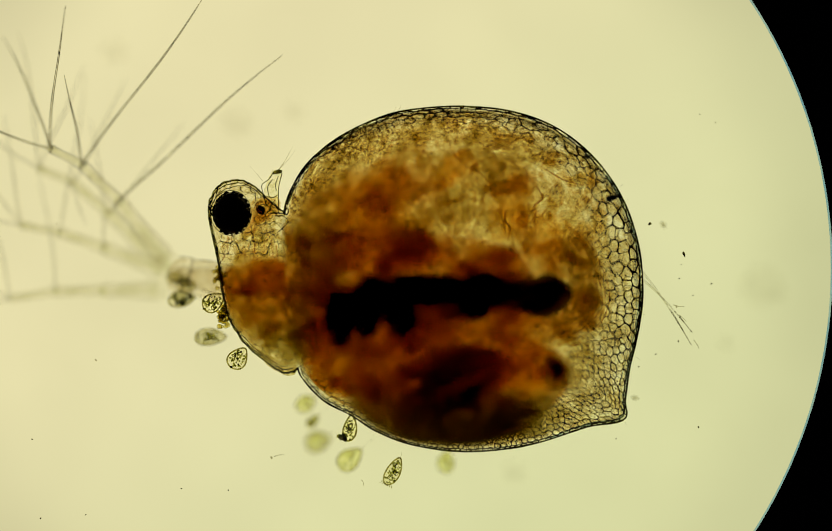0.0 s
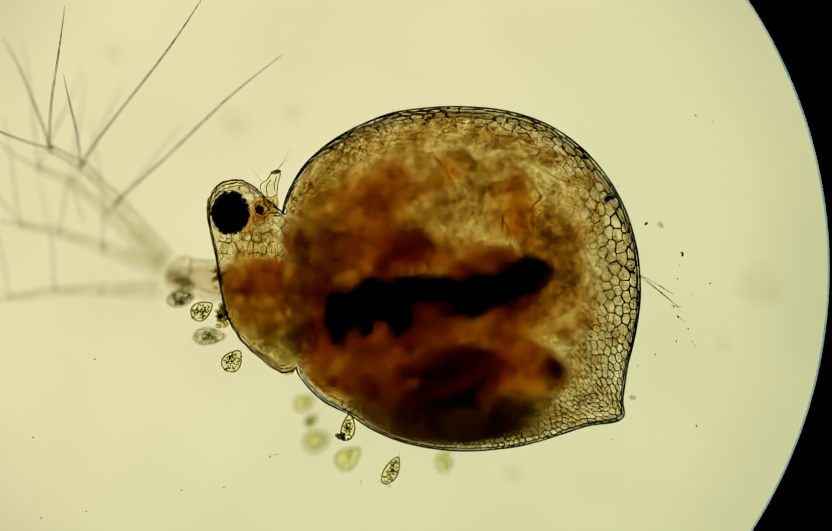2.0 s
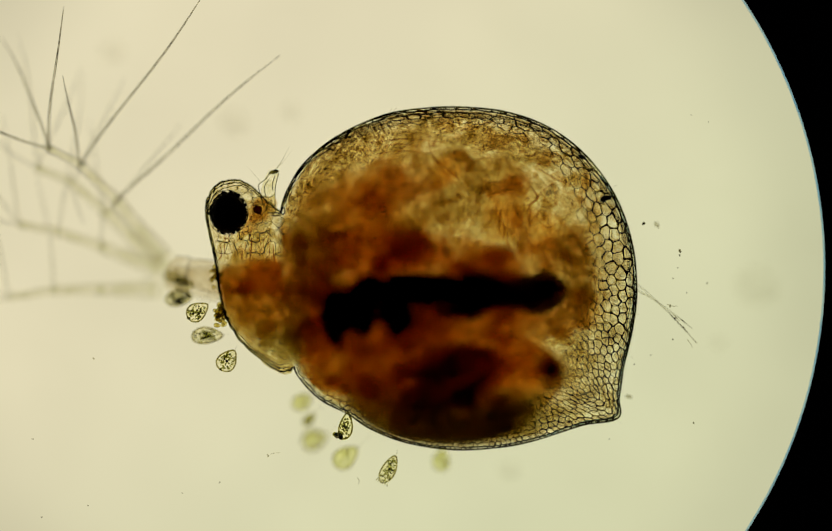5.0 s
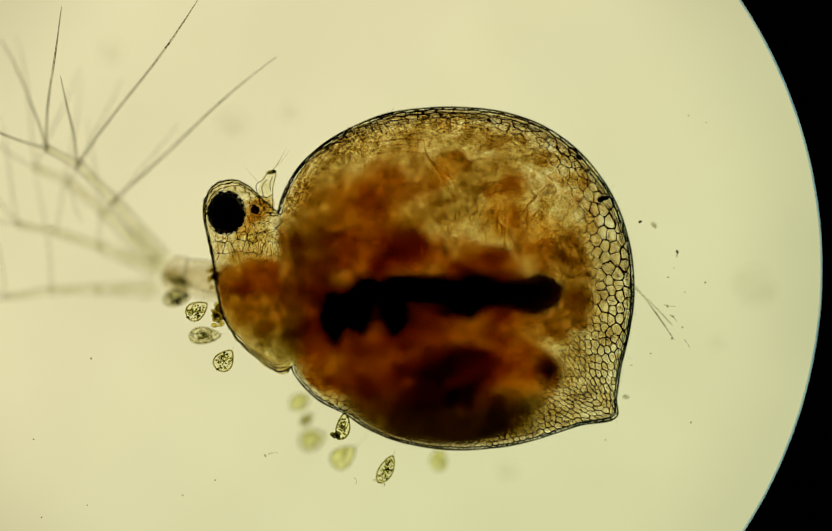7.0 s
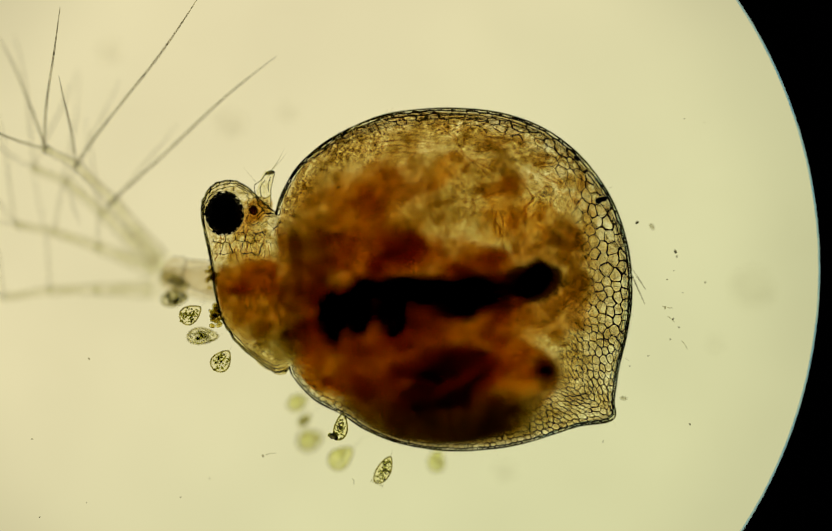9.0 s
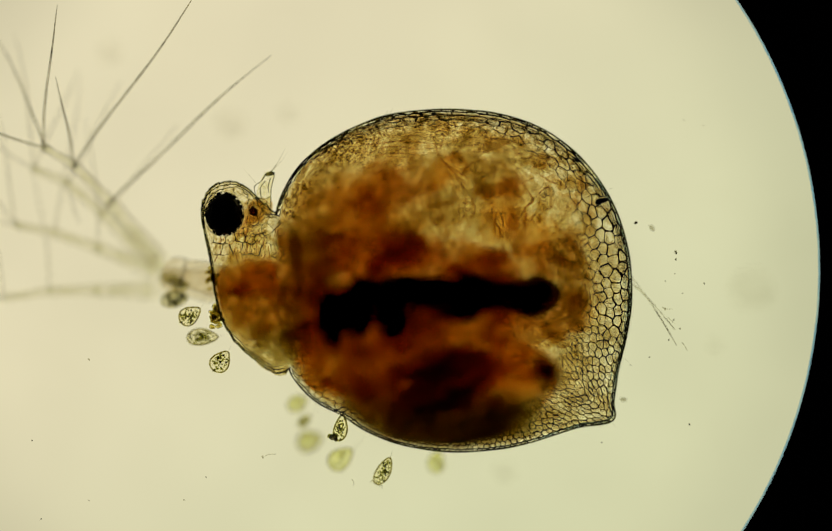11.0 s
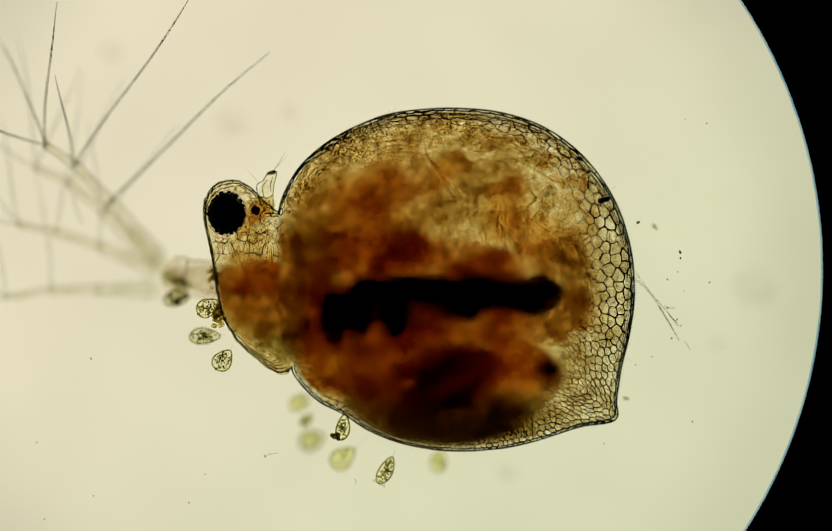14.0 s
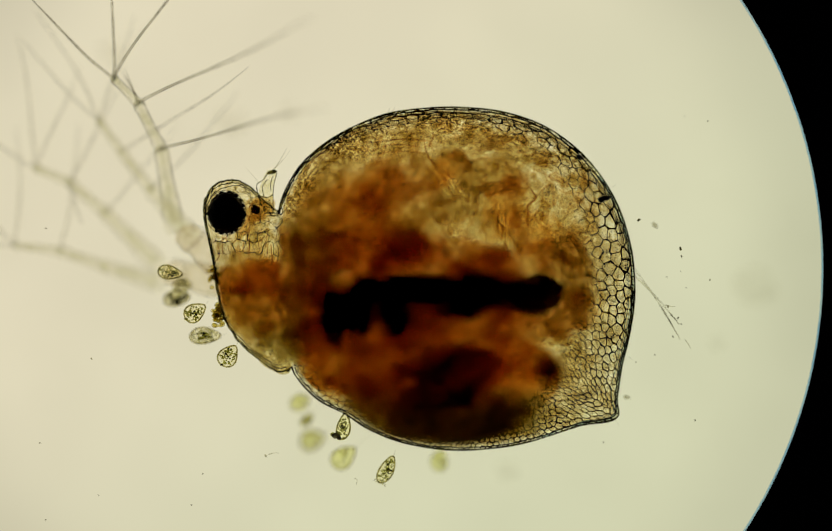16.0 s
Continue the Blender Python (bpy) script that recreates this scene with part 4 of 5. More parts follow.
def algae():
    for x, y, n, seed in ((409, 592, 64, 3), (404, 522, 40, 4)):
        c = thing("alga_clump", "small clump of yellow algae stuck to the head", "algae", V(x, y, 10 if n > 50 else -12))
        rng = random.Random(seed)
        for k in range(n):
            p = Vector((rng.gauss(0, 5) * U, rng.gauss(0, 9.5) * U, rng.uniform(-6, 6) * U))
            r = rng.uniform(2.6, 4.6)
            part("alga_cell", blob(Shape(), p, (r, r * 0.85, r * 0.8), rng.uniform(0, 180), 0.1, k, 2, 8, 10), ALGA, c)
            part("cell_skin", tube(Shape(), [p + Vector((r * math.cos(i / 2) * U, r * 0.9 * math.sin(i / 2) * U, 3 * U)) for i in range(13)], 0.4 * U, 5), DARKLINE, c)
    c = thing("dark_crumb", "small dark crumb beside a ciliate under the belly", "crumb", V(632, 820, 20))
    for k, (dx, dy, r) in enumerate(((0, 0, 7), (-6, 2, 4.5), (6, -4, 4.5), (3, 5, 4))):
        part("grain", blob(Shape(), Vector((dx * U, dy * U, 0)), (r, r * 0.8, r * 0.7), k * 40, 0.3, k, 2, 8, 10), GRANULE if k % 2 else DUST, c)


def dust():
    made = []
    rng = random.Random(21)
    places = [(1206, 419, 5, 0), (1233, 424, 8, 60), (1276, 474, 5, 0), (1277, 482, 3, 0), (1330, 532, 2.5, 0), (1261, 523, 2, 0), (1285, 617, 2.5, 0),
              (1265, 638, 2.5, 0), (1258, 577, 4, 10), (1270, 598, 3, 0), (1290, 550, 1.6, 0), (1272, 506, 1.5, 0), (1302, 797, 2.5, 0), (1225, 668, 2, 0),
              (1296, 219, 1.6, 0), (1331, 230, 1.6, 0), (77, 974, 2.2, 0), (165, 950, 1.8, 0), (343, 931, 2, 0), (172, 675, 3, 20), (93, 424, 2.2, 0),
              (500, 858, 4, 4), (62, 826, 2.2, 0), (404, 905, 2, 0), (1141, 828, 2, 0), (1192, 686, 2, 0), (1180, 748, 8, 60), (1130, 650, 1.5, 0)]
    for k, (x, y, r, z) in enumerate(places):
        d = blob(Shape(), (0, 0, 0), (r * 0.75, r * 0.46, r * 0.4), rng.uniform(0, 180), 0.45, k, 1.6, 8, 12)
        ob = part("dust_speck", d, HAZE if z else DUST)
        ob.location = V(x, y, z)
        tagged(ob, "tiny dark speck drifting in the water", "dust", "specks in the water")
        made.append((ob, x, y, z))
    return made


def threads():
    for pts in ([(1252, 574), (1262, 577), (1272, 577)], [(1263, 593), (1269, 598), (1276, 605)], [(505, 856), (514, 853), (524, 853)], [(1290, 640), (1296, 648), (1300, 656)],
                [(668, 900), (672, 905), (671, 912)]):
        m = np.mean(pts, 0)
        c = V(m[0], m[1], 6)
        ob = part("debris_thread", tube(Shape(), [V(x, y, 6) - c for x, y in spline(pts, 9)], [U * (0.9 - 0.06 * i) for i in range(9)], 5), HAZE)
        ob.location = c
        tagged(ob, "fine grey thread of debris in the water", "debris", "threads in the water")


def smudges():
    for x, y, r, z in ((210, 95, 26, -255), (437, 230, 32, -250), (1420, 540, 44, -255), (955, 885, 22, -240), (1350, 645, 14, -250), (545, 210, 20, -255)):
        ob = part("slide_smudge", blob(Shape(), (0, 0, 0), (r, r * 0.9, 3), 0, 0.35, x, 2, 10, 18), SMUDGE)
        ob.location = V(x, y, z)
        tagged(ob, "faint grey out-of-focus smudge on the slide", "smudge", "smudges on the slide")


def shell_grains():
    """Fine golden flecks in the skin under the back of the shell, and larger drops further in."""
    rng = random.Random(77)
    flecks, drops = Shape(), Shape()
    for k in range(3600):
        i = min(rng.randint(2, 122), rng.randint(30, 138))
        p, q = SHELL[i], SHELL[i + 1]
        inset = 8 + abs(rng.gauss(0, 26))
        d = SHELL_C - p
        c = p + d / np.linalg.norm(d) * inset
        turn = math.degrees(math.atan2(-(q - p)[1], (q - p)[0]))
        r = 0.7 + 2.1 * rng.random() ** 2
        blob(flecks, V(c[0], c[1], rng.uniform(4, 46)), (r * rng.uniform(1.0, 3.2), r, r), turn + rng.gauss(0, 30), 0.5, k, 2, 5, 7)
    for k in range(520):
        i = rng.randint(88, 176)
        d = SHELL_C - SHELL[i]
        c = SHELL[i] + d / np.linalg.norm(d) * rng.uniform(60, 165)
        r = rng.uniform(1.6, 4.6)
        blob(drops, V(c[0], c[1], rng.uniform(-14, 30)), (r * rng.uniform(1, 1.7), r, r * 0.7), rng.uniform(0, 180), 0.25, k, 2, 6, 8)
    netting("fleck_layer", flecks, FLECK, flea, "fine golden brown flecks under the shell")
    netting("drop_layer", drops, GILL, flea, "small golden drops under the shell")


carapace_shell = carapace()
shell_grains()
head()
eye()
antennule()
beating = organs()
swaying = strands() + beating
tract = gut()
tail_long, tail_short = tail_bristle(195, 8), tail_bristle(160, 4)
hind = abdomen()
bezel_hairs()
branch_a = Branch("jointed swimming antenna branch with long clear bristles", (143, 96, 65), 15, SET_A, 22, 2.3)
branch_b = Branch("blurred swimming antenna branch pointing forward", (118, 92, 76), 15, SET_B, 20)
branch_c = Branch("blurred upper swimming antenna branch with bristles", (138, 92, 72), 15, SET_C, 20)
branch_d = Branch("blurred lower swimming antenna branch with bristles", (105, 92, 90), 15, SET_D, 20)
base_near = antenna_base("pinkish stout base of the raised swimming antenna")
base_far = antenna_base("pinkish stout base of the far swimming antenna")
riders = ciliates()
algae()
specks = dust()
threads()
smudges()


# ---- shell cells: a net of dark walls with a pale plate in each mesh ----
def shell_net(seed, scale, upper):
    """upper: the valve under the lens, with its plates; else only the walls of the valve beneath."""
    rim = np.array(SHELL)
    step = np.linalg.norm(np.roll(rim, -1, 0) - rim, axis=1)
    along = np.concatenate(([0], np.cumsum(step)))

    def size(i):
        """Cell size along the rim: small at the front, large on the back, small again towards the spine and the belly."""
        pos = (0, 30, 60, 95, 125, 140, 150, 160, 172, 188, 205, 230, 262, 276, 300, 326)
        val = (12, 15, 20, 22, 23.5, 23, 20, 17, 15, 14, 13, 10.5, 8.4, 14, 16, 13)
        return np.interp(i, pos, val) * scale

    def longish(i):
        """How far a cell is drawn out along the rim."""
        return np.interp(i, (0, 24, 44, 95, 118, 135, 160, 190, 215, 326), (1.0, 1.2, 1.4, 1.4, 1.2, 1.12, 1.1, 1.05, 1.0, 1.0))

    def depth(i):
        pos = (0, 22, 40, 60, 95, 115, 150, 172, 188, 205, 230, 248, 266, 278, 300, 326)
        val = (20, 23, 38, 52, 66, 102, 118, 150, 165, 116, 52, 28, 20, 40, 46, 30)
        return np.interp(i, pos, val)

    LAST = 313
    sizes = np.array([size(i) for i in range(LAST)])
    longs = np.array([longish(i) for i in range(LAST)])
    w = np.concatenate(([0], np.cumsum(step[:LAST - 1] / (sizes * longs)[:LAST - 1])))
    rng = random.Random(seed)
    seeds = []
    a = 0
    while a < w[-1]:
        i = np.interp(a, w, np.arange(LAST))
        for b in range(int(depth(i) / size(i) * longish(i) * 1.3) + 3):
            off = 0.5 if b % 2 else 0.0
            seeds.append((a + off + rng.uniform(-0.27, 0.27), (b + 0.35) * 0.87 + rng.uniform(-0.24, 0.24)))
        a += 1.0
    seeds = np.array(seeds)

    def place(p, lift=0.0):
        """From net coordinates (steps along the rim, steps inward over the dome) to metres."""
        i = np.interp(p[0], w, np.arange(LAST))
        j = int(min(max(i, 0), LAST - 2))
        f = i - j
        edge = rim[j] * (1 - f) + rim[(j + 1) % 360] * f
        r = np.linalg.norm(edge - SHELL_C)
        m = max(p[1], 0.0) * size(i) / longish(i)
        steep = np.interp(i, (0, 40, 95, 125, 150, 190, 326), (24, 24, 22, 16, 12, 5, 6))
        inward = m - steep * (1 - math.exp(-m / (steep * 1.25)))     # the brim turns down at the very edge
        f = 1 - inward / r
        q = SHELL_C + (edge - SHELL_C) * f
        return V(q[0], q[1], dome(f, SHELL_H) + 1.5 + lift if upper else -dome(f, SHELL_H) * 0.7 - 4 + lift), i, m

    cells = []
    for k, s in enumerate(seeds):
        near = seeds[(np.abs(seeds[:, 0] - s[0]) < 2.6) & (np.abs(seeds[:, 1] - s[1]) < 2.6)]
        poly = [np.array(q) for q in ((s[0] - 1.6, s[1] - 1.6), (s[0] + 1.6, s[1] - 1.6), (s[0] + 1.6, s[1] + 1.6), (s[0] - 1.6, s[1] + 1.6))]
        for o in list(near) + [np.array((s[0], -s[1]))]:
            d = o - s
            if d @ d < 1e-9:
                continue
            mid = (o + s) / 2
            out = []
            for a0, b0 in zip(poly, poly[1:] + poly[:1]):
                fa, fb = (a0 - mid) @ d, (b0 - mid) @ d
                if fa <= 0:
                    out.append(a0)
                if fa * fb < 0:
                    out.append(a0 + (b0 - a0) * fa / (fa - fb))
            poly = out
            if not poly:
                break
        if len(poly) < 3:
            continue
        i = np.interp(s[0], w, np.arange(LAST))
        if s[1] * size(i) / longish(i) > depth(i) * (0.9 + 0.25 * noise.noise((s[0] * 0.2, 0, 0))):
            continue
        cells.append((s, poly, i))
    walls, inner, rest, made = Shape(), Shape(), Shape(), 0
    seen = set()
    for s, poly, i in cells:
        wide = np.interp(i, (0, 24, 36, 90, 144, 165, 190, 230, 276, 296, 326), (1.3, 1.7, 2.1, 2.0, 1.85, 1.3, 1.15, 1.15, 1.3, 0.9, 0.8)) * 0.8
        for a0, b0 in zip(poly, poly[1:] + poly[:1]):
            key = tuple(sorted((tuple(np.round(a0, 3)), tuple(np.round(b0, 3)))))
            if key in seen or np.linalg.norm(a0 - b0) < 0.02:
                continue
            seen.add(key)
            bow = (a0 + b0) / 2 + np.array((rng.uniform(-0.06, 0.06), rng.uniform(-0.06, 0.06)))
            pts = [place(q, 1.0)[0] for q in (a0, bow, b0)]
            fade = 1 - 1.1 * max(0.0, min(place(bow)[2] / depth(i), 1.05) - 0.4)
            run = abs(b0[0] - a0[0]) / (abs(b0[0] - a0[0]) + abs(b0[1] - a0[1]) + 1e-6)
            lean = 1 - np.interp(i, (20, 40, 110, 135), (0, 0.62, 0.55, 0.12)) * max(0.0, 2 * run - 0.9)     # walls along the back are thin
            g = wide * (0.55 + 0.85 * rng.random()) * fade * lean * (1.0 if upper else 0.36)
            tube(walls, pts, [g * 1.25 * U, g * 0.85 * U, g * 1.25 * U], 5)
        if not upper:
            continue
        c = np.mean(poly, 0)
        # the thinner inner wall of the cell, and a stray fold across it
        if rng.random() < 0.7:
            f = rng.uniform(0.68, 0.82)
            turn = [c + (p - c) * f * rng.uniform(0.9, 1.08) for p in poly]
            for a0, b0 in zip(turn, turn[1:] + turn[:1]):
                if rng.random() < 0.55:
                    tube(inner, [place(q, 2.0)[0] for q in (a0, (a0 + b0) / 2 * 1.02 - c * 0.02, b0)], [U * rng.uniform(0.2, 0.65) for k in range(3)], 4)
        if rng.random() < 0.16:
            a0, b0 = c + (poly[0] - c) * 0.6, c + (poly[len(poly) // 2] - c) * rng.uniform(0.2, 0.6)
            tube(inner, [place(q, 2.0)[0] for q in (a0, (a0 + b0) / 2, b0)], [U * rng.uniform(0.25, 0.7) for k in range(3)], 4)
        low = [place(c + (p - c) * 0.94, -1.0)[0] for p in poly]
        high = [place(c + (p - c) * 0.80, 1.6)[0] for p in poly]
        n = len(poly)
        faces = [tuple(range(n))[::-1], tuple(range(n, 2 * n))] + [(j, (j + 1) % n, (j + 1) % n + n, j + n) for j in range(n)]
        if made < 300 and 92 < i < 200:
            part("shell_cell", Shape().add(low + high, faces), CELL, carapace_shell, smooth=False)
            made += 1
        else:
            rest.add(low + high, faces)
    netting("cell_wall_net", walls, WALL if upper else RIM, carapace_shell, "net of dark many-sided cell walls")
    if not upper:
        return
    netting("inner_wall_net", inner, FINEWALL, carapace_shell, "fine brown inner walls of the shell cells")
    tagged(part("shell_cell_patch", rest, CELL, carapace_shell, smooth=False), kind="stuff")


shell_net(3, 1.0, True)
shell_net(9, 0.9, False)


# ---- what moves ----
def motions():
    rest, still = (303, 485, -110, 126.5, 14, 6, 25, 0), (297, 484, -110, 128, 14, 3, 17, 0)
    branch_a.swim([(t, *r) for t, r in (
        (0.0, rest), (0.4, rest), (0.5, (314, 462, -40, 118, 3, 8, 33, 0.8)), (0.6, (308, 480, -100, 125, 12, 6, 26, 0)), (0.7, (312, 470, -50, 120, 6, 7, 30, 0.2)),
        (0.9, rest), (1.0, rest), (1.1, (311, 474, -70, 122, 8, 6, 28, 0)), (1.2, (306, 480, -100, 108, 12, -4, 4, 0.2)), (1.3, rest),
        (3.0, rest), (4.2, rest), (7.0, rest), (9.2, rest), (12.5, still), (14.4, still), (14.46, (309, 471, -110, 122, 1, 6, 30, 0.5)), (14.52, (309, 471, -110, 122, 1, 6, 30, 0.5)),
        (14.6, (333, 445, -80, 108, 8, 2, 8, 0.5)), (14.7, (338, 438, -40, 108, 6, 12, 32, 1)), (14.8, (400, 448, -30, 48, 2, 10, 30, 1)), (14.9, (340, 448, -40, 106, 6, 21, 34, 1)),
        (14.96, (372, 420, -60, 72, 2, -8, -16, 1)), (15.03, (386, 404, -60, 26, 2, -10, -20, 1)), (15.1, (330, 440, -60, 118, 2, 10, 34, 1)), (15.2, (332, 435, -40, 112, 5, 12, 39, 1)),
        (15.3, (332, 435, -40, 112, 5, 12, 39, 1)), (15.4, (350, 430, -30, 74, 1, -8, -14, 1)), (15.48, (305, 430, -70, 97, 8, 25, 47, 1)), (15.54, (305, 430, -70, 97, 8, 25, 47, 1)),
        (15.6, (327, 418, -60, 98, 8, 17, 36, 1)), (16.0, (327, 418, -60, 98, 8, 17, 36, 1)))])
    rest = (292, 505, -104, 159, 0, 2, 10, 0)
    branch_b.swim([(t, *r) for t, r in (
        (0.0, rest), (1.1, rest), (1.2, (290, 485, -104, 148, 0, -4, -12, 0)), (1.3, rest), (7.0, rest), (14.4, rest), (14.6, (290, 488, -104, 155, 0, 0, 0, 0.2)),
        (14.7, (300, 470, -104, 139, 0, 0, 0, 0.6)), (14.8, (345, 440, -95, 76, 0, -8, -16, 1)), (14.9, (320, 450, -95, 126, 0, -2, -4, 1)), (14.96, (350, 436, -95, 80, 0, -8, -16, 1)), (15.03, (364, 424, -95, 34, 0, -10, -20, 1)),
        (15.1, (325, 440, -90, 112, 0, -4, -8, 1)), (15.2, (330, 412, -85, 99, 0, -4, -8, 1)), (15.3, (330, 412, -85, 101, 0, -4, -8, 1)), (15.4, (340, 430, -90, 84, 0, -6, -14, 1)),
        (15.5, (335, 440, -95, 120, 0, -3, -6, 1)), (15.6, (356, 440, -92, 131, 0, -3, -6, 1)), (16.0, (356, 440, -92, 131, 0, -3, -6, 1)))])
    rest = (290, 490, -108, 136, 0, 3, 22, 0)
    branch_c.swim([(t, *r) for t, r in (
        (0.0, rest), (0.4, rest), (0.5, (290, 494, -108, 157, 0, 3, 12, 0)), (0.6, rest), (1.1, rest), (1.2, (290, 485, -108, 122, 0, -4, 4, 0)), (1.3, rest), (7.0, rest), (14.5, rest), (14.7, (288, 484, -108, 136, 0, 4, 20, 0)),
        (14.8, (310, 450, -104, 98, 0, -8, -10, 0)), (14.9, (300, 465, -104, 132, 0, 4, 18, 0)), (14.96, (344, 440, -104, 88, 0, -8, -16, 0)), (15.03, (360, 424, -104, 40, 0, -10, -20, 0)),
        (15.1, (312, 460, -108, 124, 0, 4, 18, 0)), (15.2, (306, 450, -108, 136, 0, 4, 18, 0)), (15.3, (306, 450, -108, 136, 0, 4, 18, 0)), (15.4, (320, 450, -108, 106, 0, -8, -8, 0)),
        (15.5, rest), (16.0, rest))])
    rest = (284, 545, -112, 180, 0, 1, 9, 0)
    branch_d.swim([(t, *r) for t, r in (
        (0.0, rest), (0.5, (290, 530, -112, 178, 0, 2, 12, 0)), (1.0, rest), (7.0, rest), (14.6, rest), (14.7, (286, 530, -112, 166, 0, 0, 2, 0)),
        (14.8, (325, 460, -108, 104, 0, -8, -16, 0)), (14.9, (300, 480, -108, 150, 0, 0, 0, 0)), (14.96, (342, 444, -108, 96, 0, -8, -16, 0)), (15.03, (358, 426, -108, 48, 0, -8, -16, 0)), (15.1, (310, 465, -112, 134, 0, 0, 0, 0)),
        (15.2, (312, 455, -112, 124, 0, 0, 0, 0)), (15.3, (312, 455, -112, 124, 0, 0, 0, 0)), (15.4, (315, 460, -112, 112, 0, -6, -12, 0)), (15.5, (284, 543, -112, 161, 0, -3, -8, 0)),
        (16.0, (290, 530, -112, 163, 0, -2, 10, 0)))])
    walk(base_near, [(t, antenna_pose(x, y, -55, a)) for t, x, y, a in (
        (0.0, 425, 528, 167), (0.3, 425, 528, 167), (0.5, 425, 522, 160), (0.7, 425, 528, 167), (14.4, 425, 528, 167), (14.6, 424, 512, 150), (14.8, 440, 500, 124),
        (15.0, 446, 500, 128), (15.2, 430, 512, 141), (15.4, 436, 508, 137), (15.5, 418, 498, 148), (15.6, 427, 507, 138.5), (16.0, 427, 507, 138.5))])
    walk(base_far, [(t, antenna_pose(x, y, -100, a)) for t, x, y, a in (
        (0.0, 420, 538, 172), (14.5, 420, 538, 172), (14.65, 418, 528, 160), (14.8, 418, 505, 128), (15.0, 418, 500, 122), (15.2, 416, 512, 145), (15.4, 416, 512, 142),
        (15.6, 420, 532, 168), (16.0, 420, 532, 168))])
    # the tail bristles follow the claws: they dip out from under the shell, swing and slip back
    for ob, back, reach, turn in ((tail_long, 0, 0, 0), (tail_short, 105, 82, -10)):
        rows = []
        for t, x, y, a in ((0.0, 1285, 649, 55.6), (0.5, 1295, 641, 47.8), (1.0, 1307, 659, 27.6), (1.2, 1290, 640, 40), (1.5, 1248, 615, 58), (2.0, 1268, 580, 36), (2.5, 1247, 619, 60),
                           (3.0, 1256, 624, 57), (4.0, 1302, 650, 51.5), (5.2, 1308, 646, 42), (6.5, 1311, 642, 34.5), (7.0, 1270, 640, 52), (7.5, 1268, 637, 58), (8.5, 1283, 664, 59),
                           (9.0, 1219, 571, 62), (9.3, 1262, 630, 58), (10.2, 1278, 645, 56), (11.5, 1283, 646, 54), (12.0, 1340, 682, 39), (12.4, 1300, 650, 46), (13.0, 1185, 550, 50), (13.4, 1275, 638, 55),
                           (14.5, 1280, 639, 56), (16.0, 1280, 639, 56)):
            u, v = radians(a), radians(a + turn)
            c = V(x - back * math.cos(u) + reach * math.cos(v), y - back * math.sin(u) + reach * math.sin(v), -4)
            rows.append((t, pose(c[0], c[1], c[2], 0, 0, -a - turn)))
        walk(ob, rows)
    # a beating limb drags its muscle strands to and fro
    root = V(800, 250, 0)
    for ob in swaying:
        walk(ob, [(t, Matrix.Translation(root + Vector((d * U, 0, 0))) @ Matrix.Rotation(radians(d * 0.25), 4, "Z") @ Matrix.Translation(-root)) for t, d in (
            (0, 30), (0.5, 60), (0.9, 80), (1.1, 84), (1.3, 10), (1.5, 20), (2.1, 0), (2.5, 20), (3.0, 10), (4.2, 5), (7.0, 0), (8.5, 5), (8.8, 30), (9.0, 60), (9.2, 40), (10.2, 10),
            (11.5, 30), (12.1, 40), (12.3, 60), (12.5, 70), (12.7, 20), (13.0, 0), (16.0, 0))])
    # the hind body flexes about the middle of the flea
    pivot = V(960, 560, 0)

    def flex(a, dx=0.0, dy=0.0):
        return Matrix.Translation(pivot + Vector((dx * U, -dy * U, 0))) @ Matrix.Rotation(radians(a), 4, "Z") @ Matrix.Translation(-pivot)
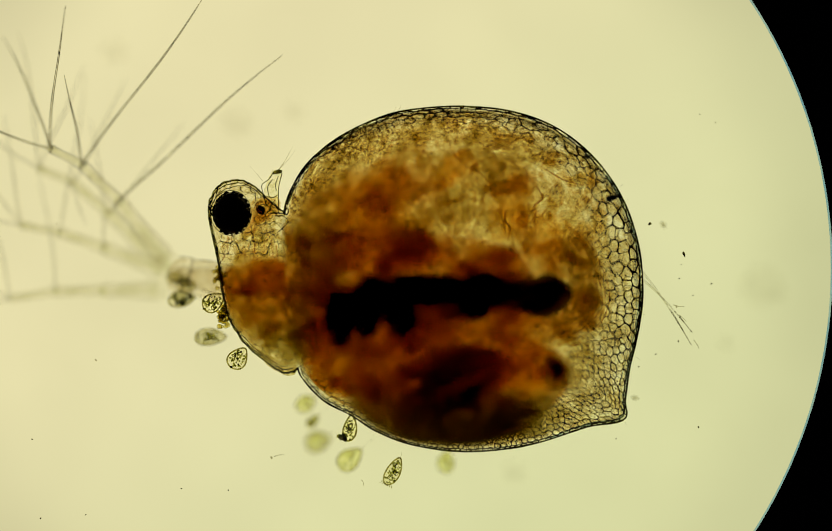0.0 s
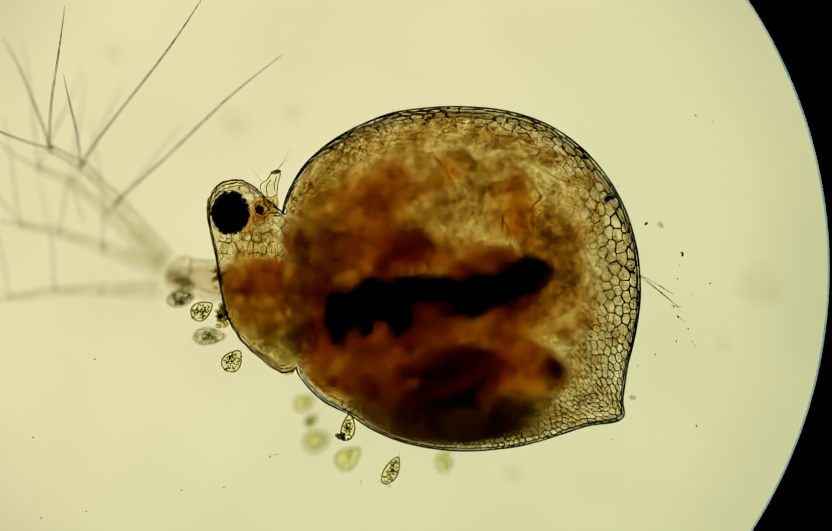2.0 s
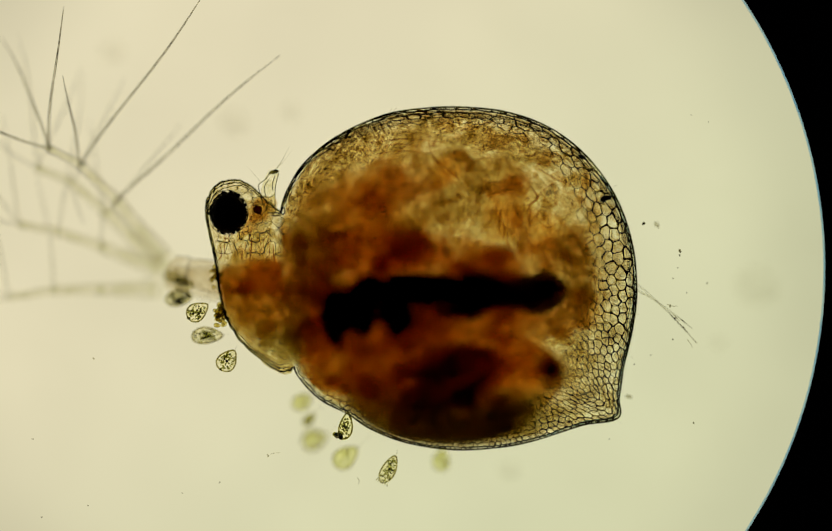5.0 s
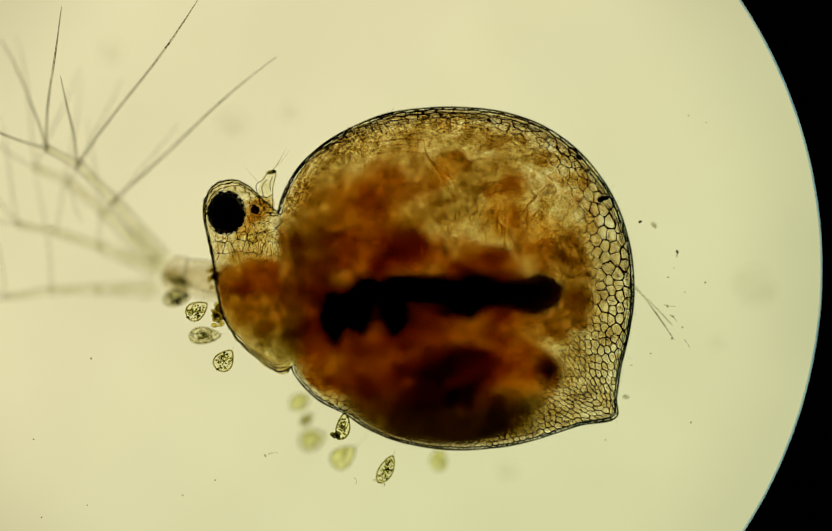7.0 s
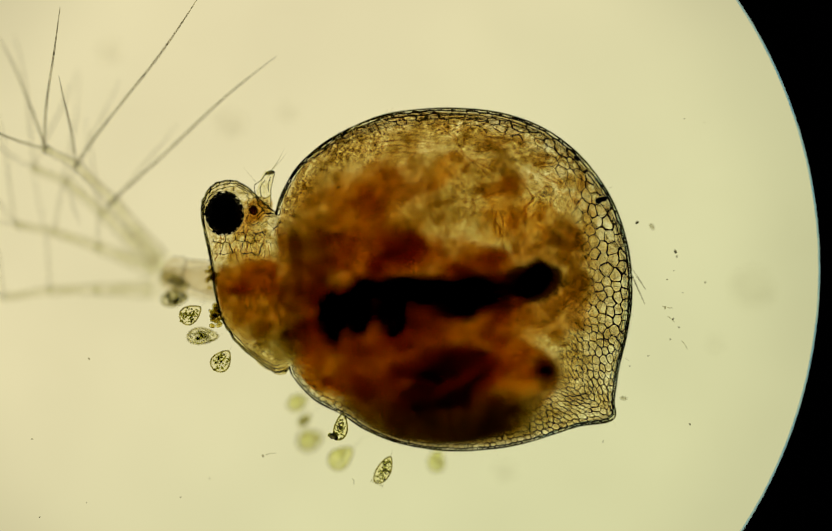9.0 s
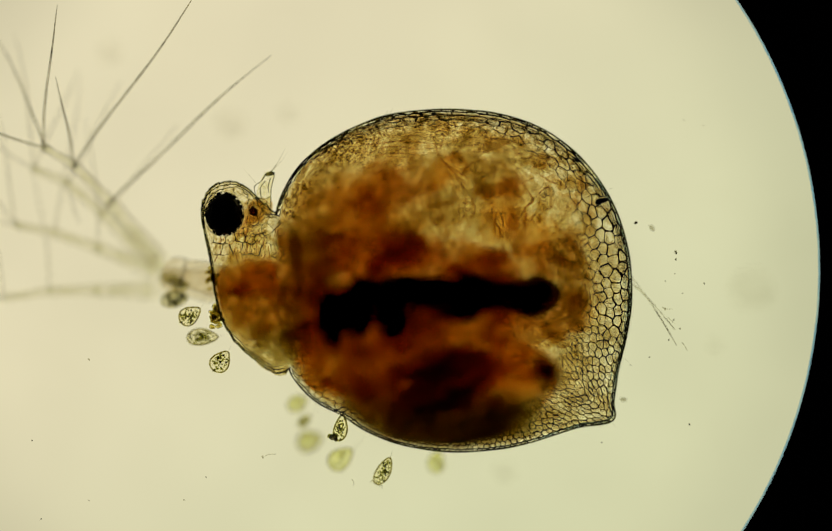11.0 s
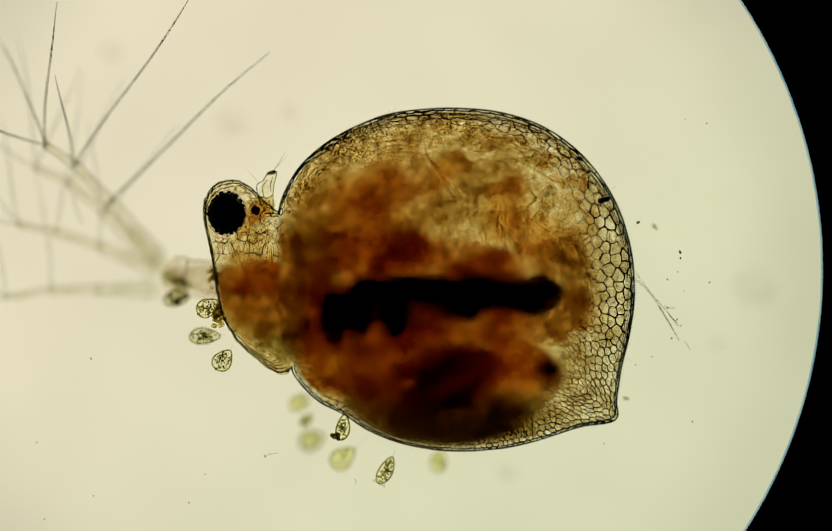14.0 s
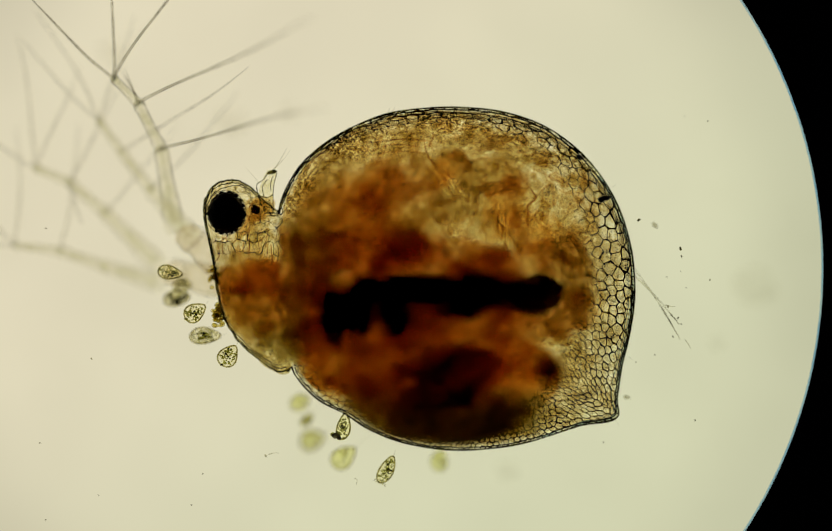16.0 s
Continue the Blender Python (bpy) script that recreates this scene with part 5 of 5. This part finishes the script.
    walk(hind, [(t, flex(-dy * 0.16, dx, dy)) for t, dx, dy in (
        (0.0, 2, 2), (0.5, 4, 4), (0.7, -5, 6), (0.9, -11, 4), (1.1, -20, -1), (1.3, -18, -6), (1.5, -3, 2), (1.7, -11, -27), (1.9, -20, -31), (2.1, -38, -31), (2.3, -44, -14),
        (2.5, -17, -8), (2.7, -7, -8), (3.5, -7, -6), (4.1, 6, -4), (5.2, 2, -2), (7.0, 0, 0), (8.6, -1, 0), (8.8, -4, 4), (9.0, 3, -24), (9.1, 4, -6), (9.2, -6, 2), (9.6, 0, 0),
        (11.5, 0, 0), (11.9, 0, 6), (12.1, 0, 12), (12.3, 3, -4), (12.5, 4, 0), (12.7, 0, -2), (12.9, -36, -10), (13.1, -32, -6), (13.4, 0, 0), (16.0, 0, 0))])
    for ob, x, y, rows in ((riders["a"], 423, 679, ((0, 438, 672), (1.5, 432, 677), (3.5, 426, 679), (7, 423, 679), (12.5, 420, 678), (14.3, 421, 677), (14.5, 434, 650),
                                                  (15.0, 434, 655), (15.3, 433, 664), (16, 430, 670))),
                           (riders["b"], 371, 585, ((0, 392, 567), (0.6, 386, 579), (1.2, 390, 582), (1.8, 377, 579), (2.2, 370, 589), (3.2, 367, 591), (4.2, 364, 591), (5.4, 372, 582), (6.4, 380, 572),
                                                  (7.0, 371, 585), (7.3, 367, 588), (7.8, 365, 590), (9, 363, 591), (12.6, 362, 592), (12.8, 386, 575), (13.4, 387, 569), (14.0, 391, 578),
                                                  (14.4, 384, 575), (14.6, 378, 570), (15, 372, 574), (15.2, 368, 585), (16, 367, 588)))):
        walk(ob, [(t, Matrix.Translation(V(px, py, 6))) for t, px, py in rows])
    walk(riders["m"], [(t, Matrix.Translation(V(px, py, pz))) for t, px, py, pz in ((0, 326, 522, -110), (14.4, 326, 522, -110), (14.6, 320, 513, 0), (16, 320, 513, 0))])
    rng = random.Random(4)
    for ob, x, y, z in specks:
        if z == 0:
            far = 26 if x < 1000 else 7
            u, v = rng.uniform(-far, far), rng.uniform(-far, far)
            walk(ob, [(t, Matrix.Translation(V(x + u * (t - 7) / 8 + rng.uniform(-2, 2), y + v * (t - 7) / 8 + rng.uniform(-2, 2), z))) for t in (0, 3, 5, 7, 9, 11, 13, 16)])


motions()
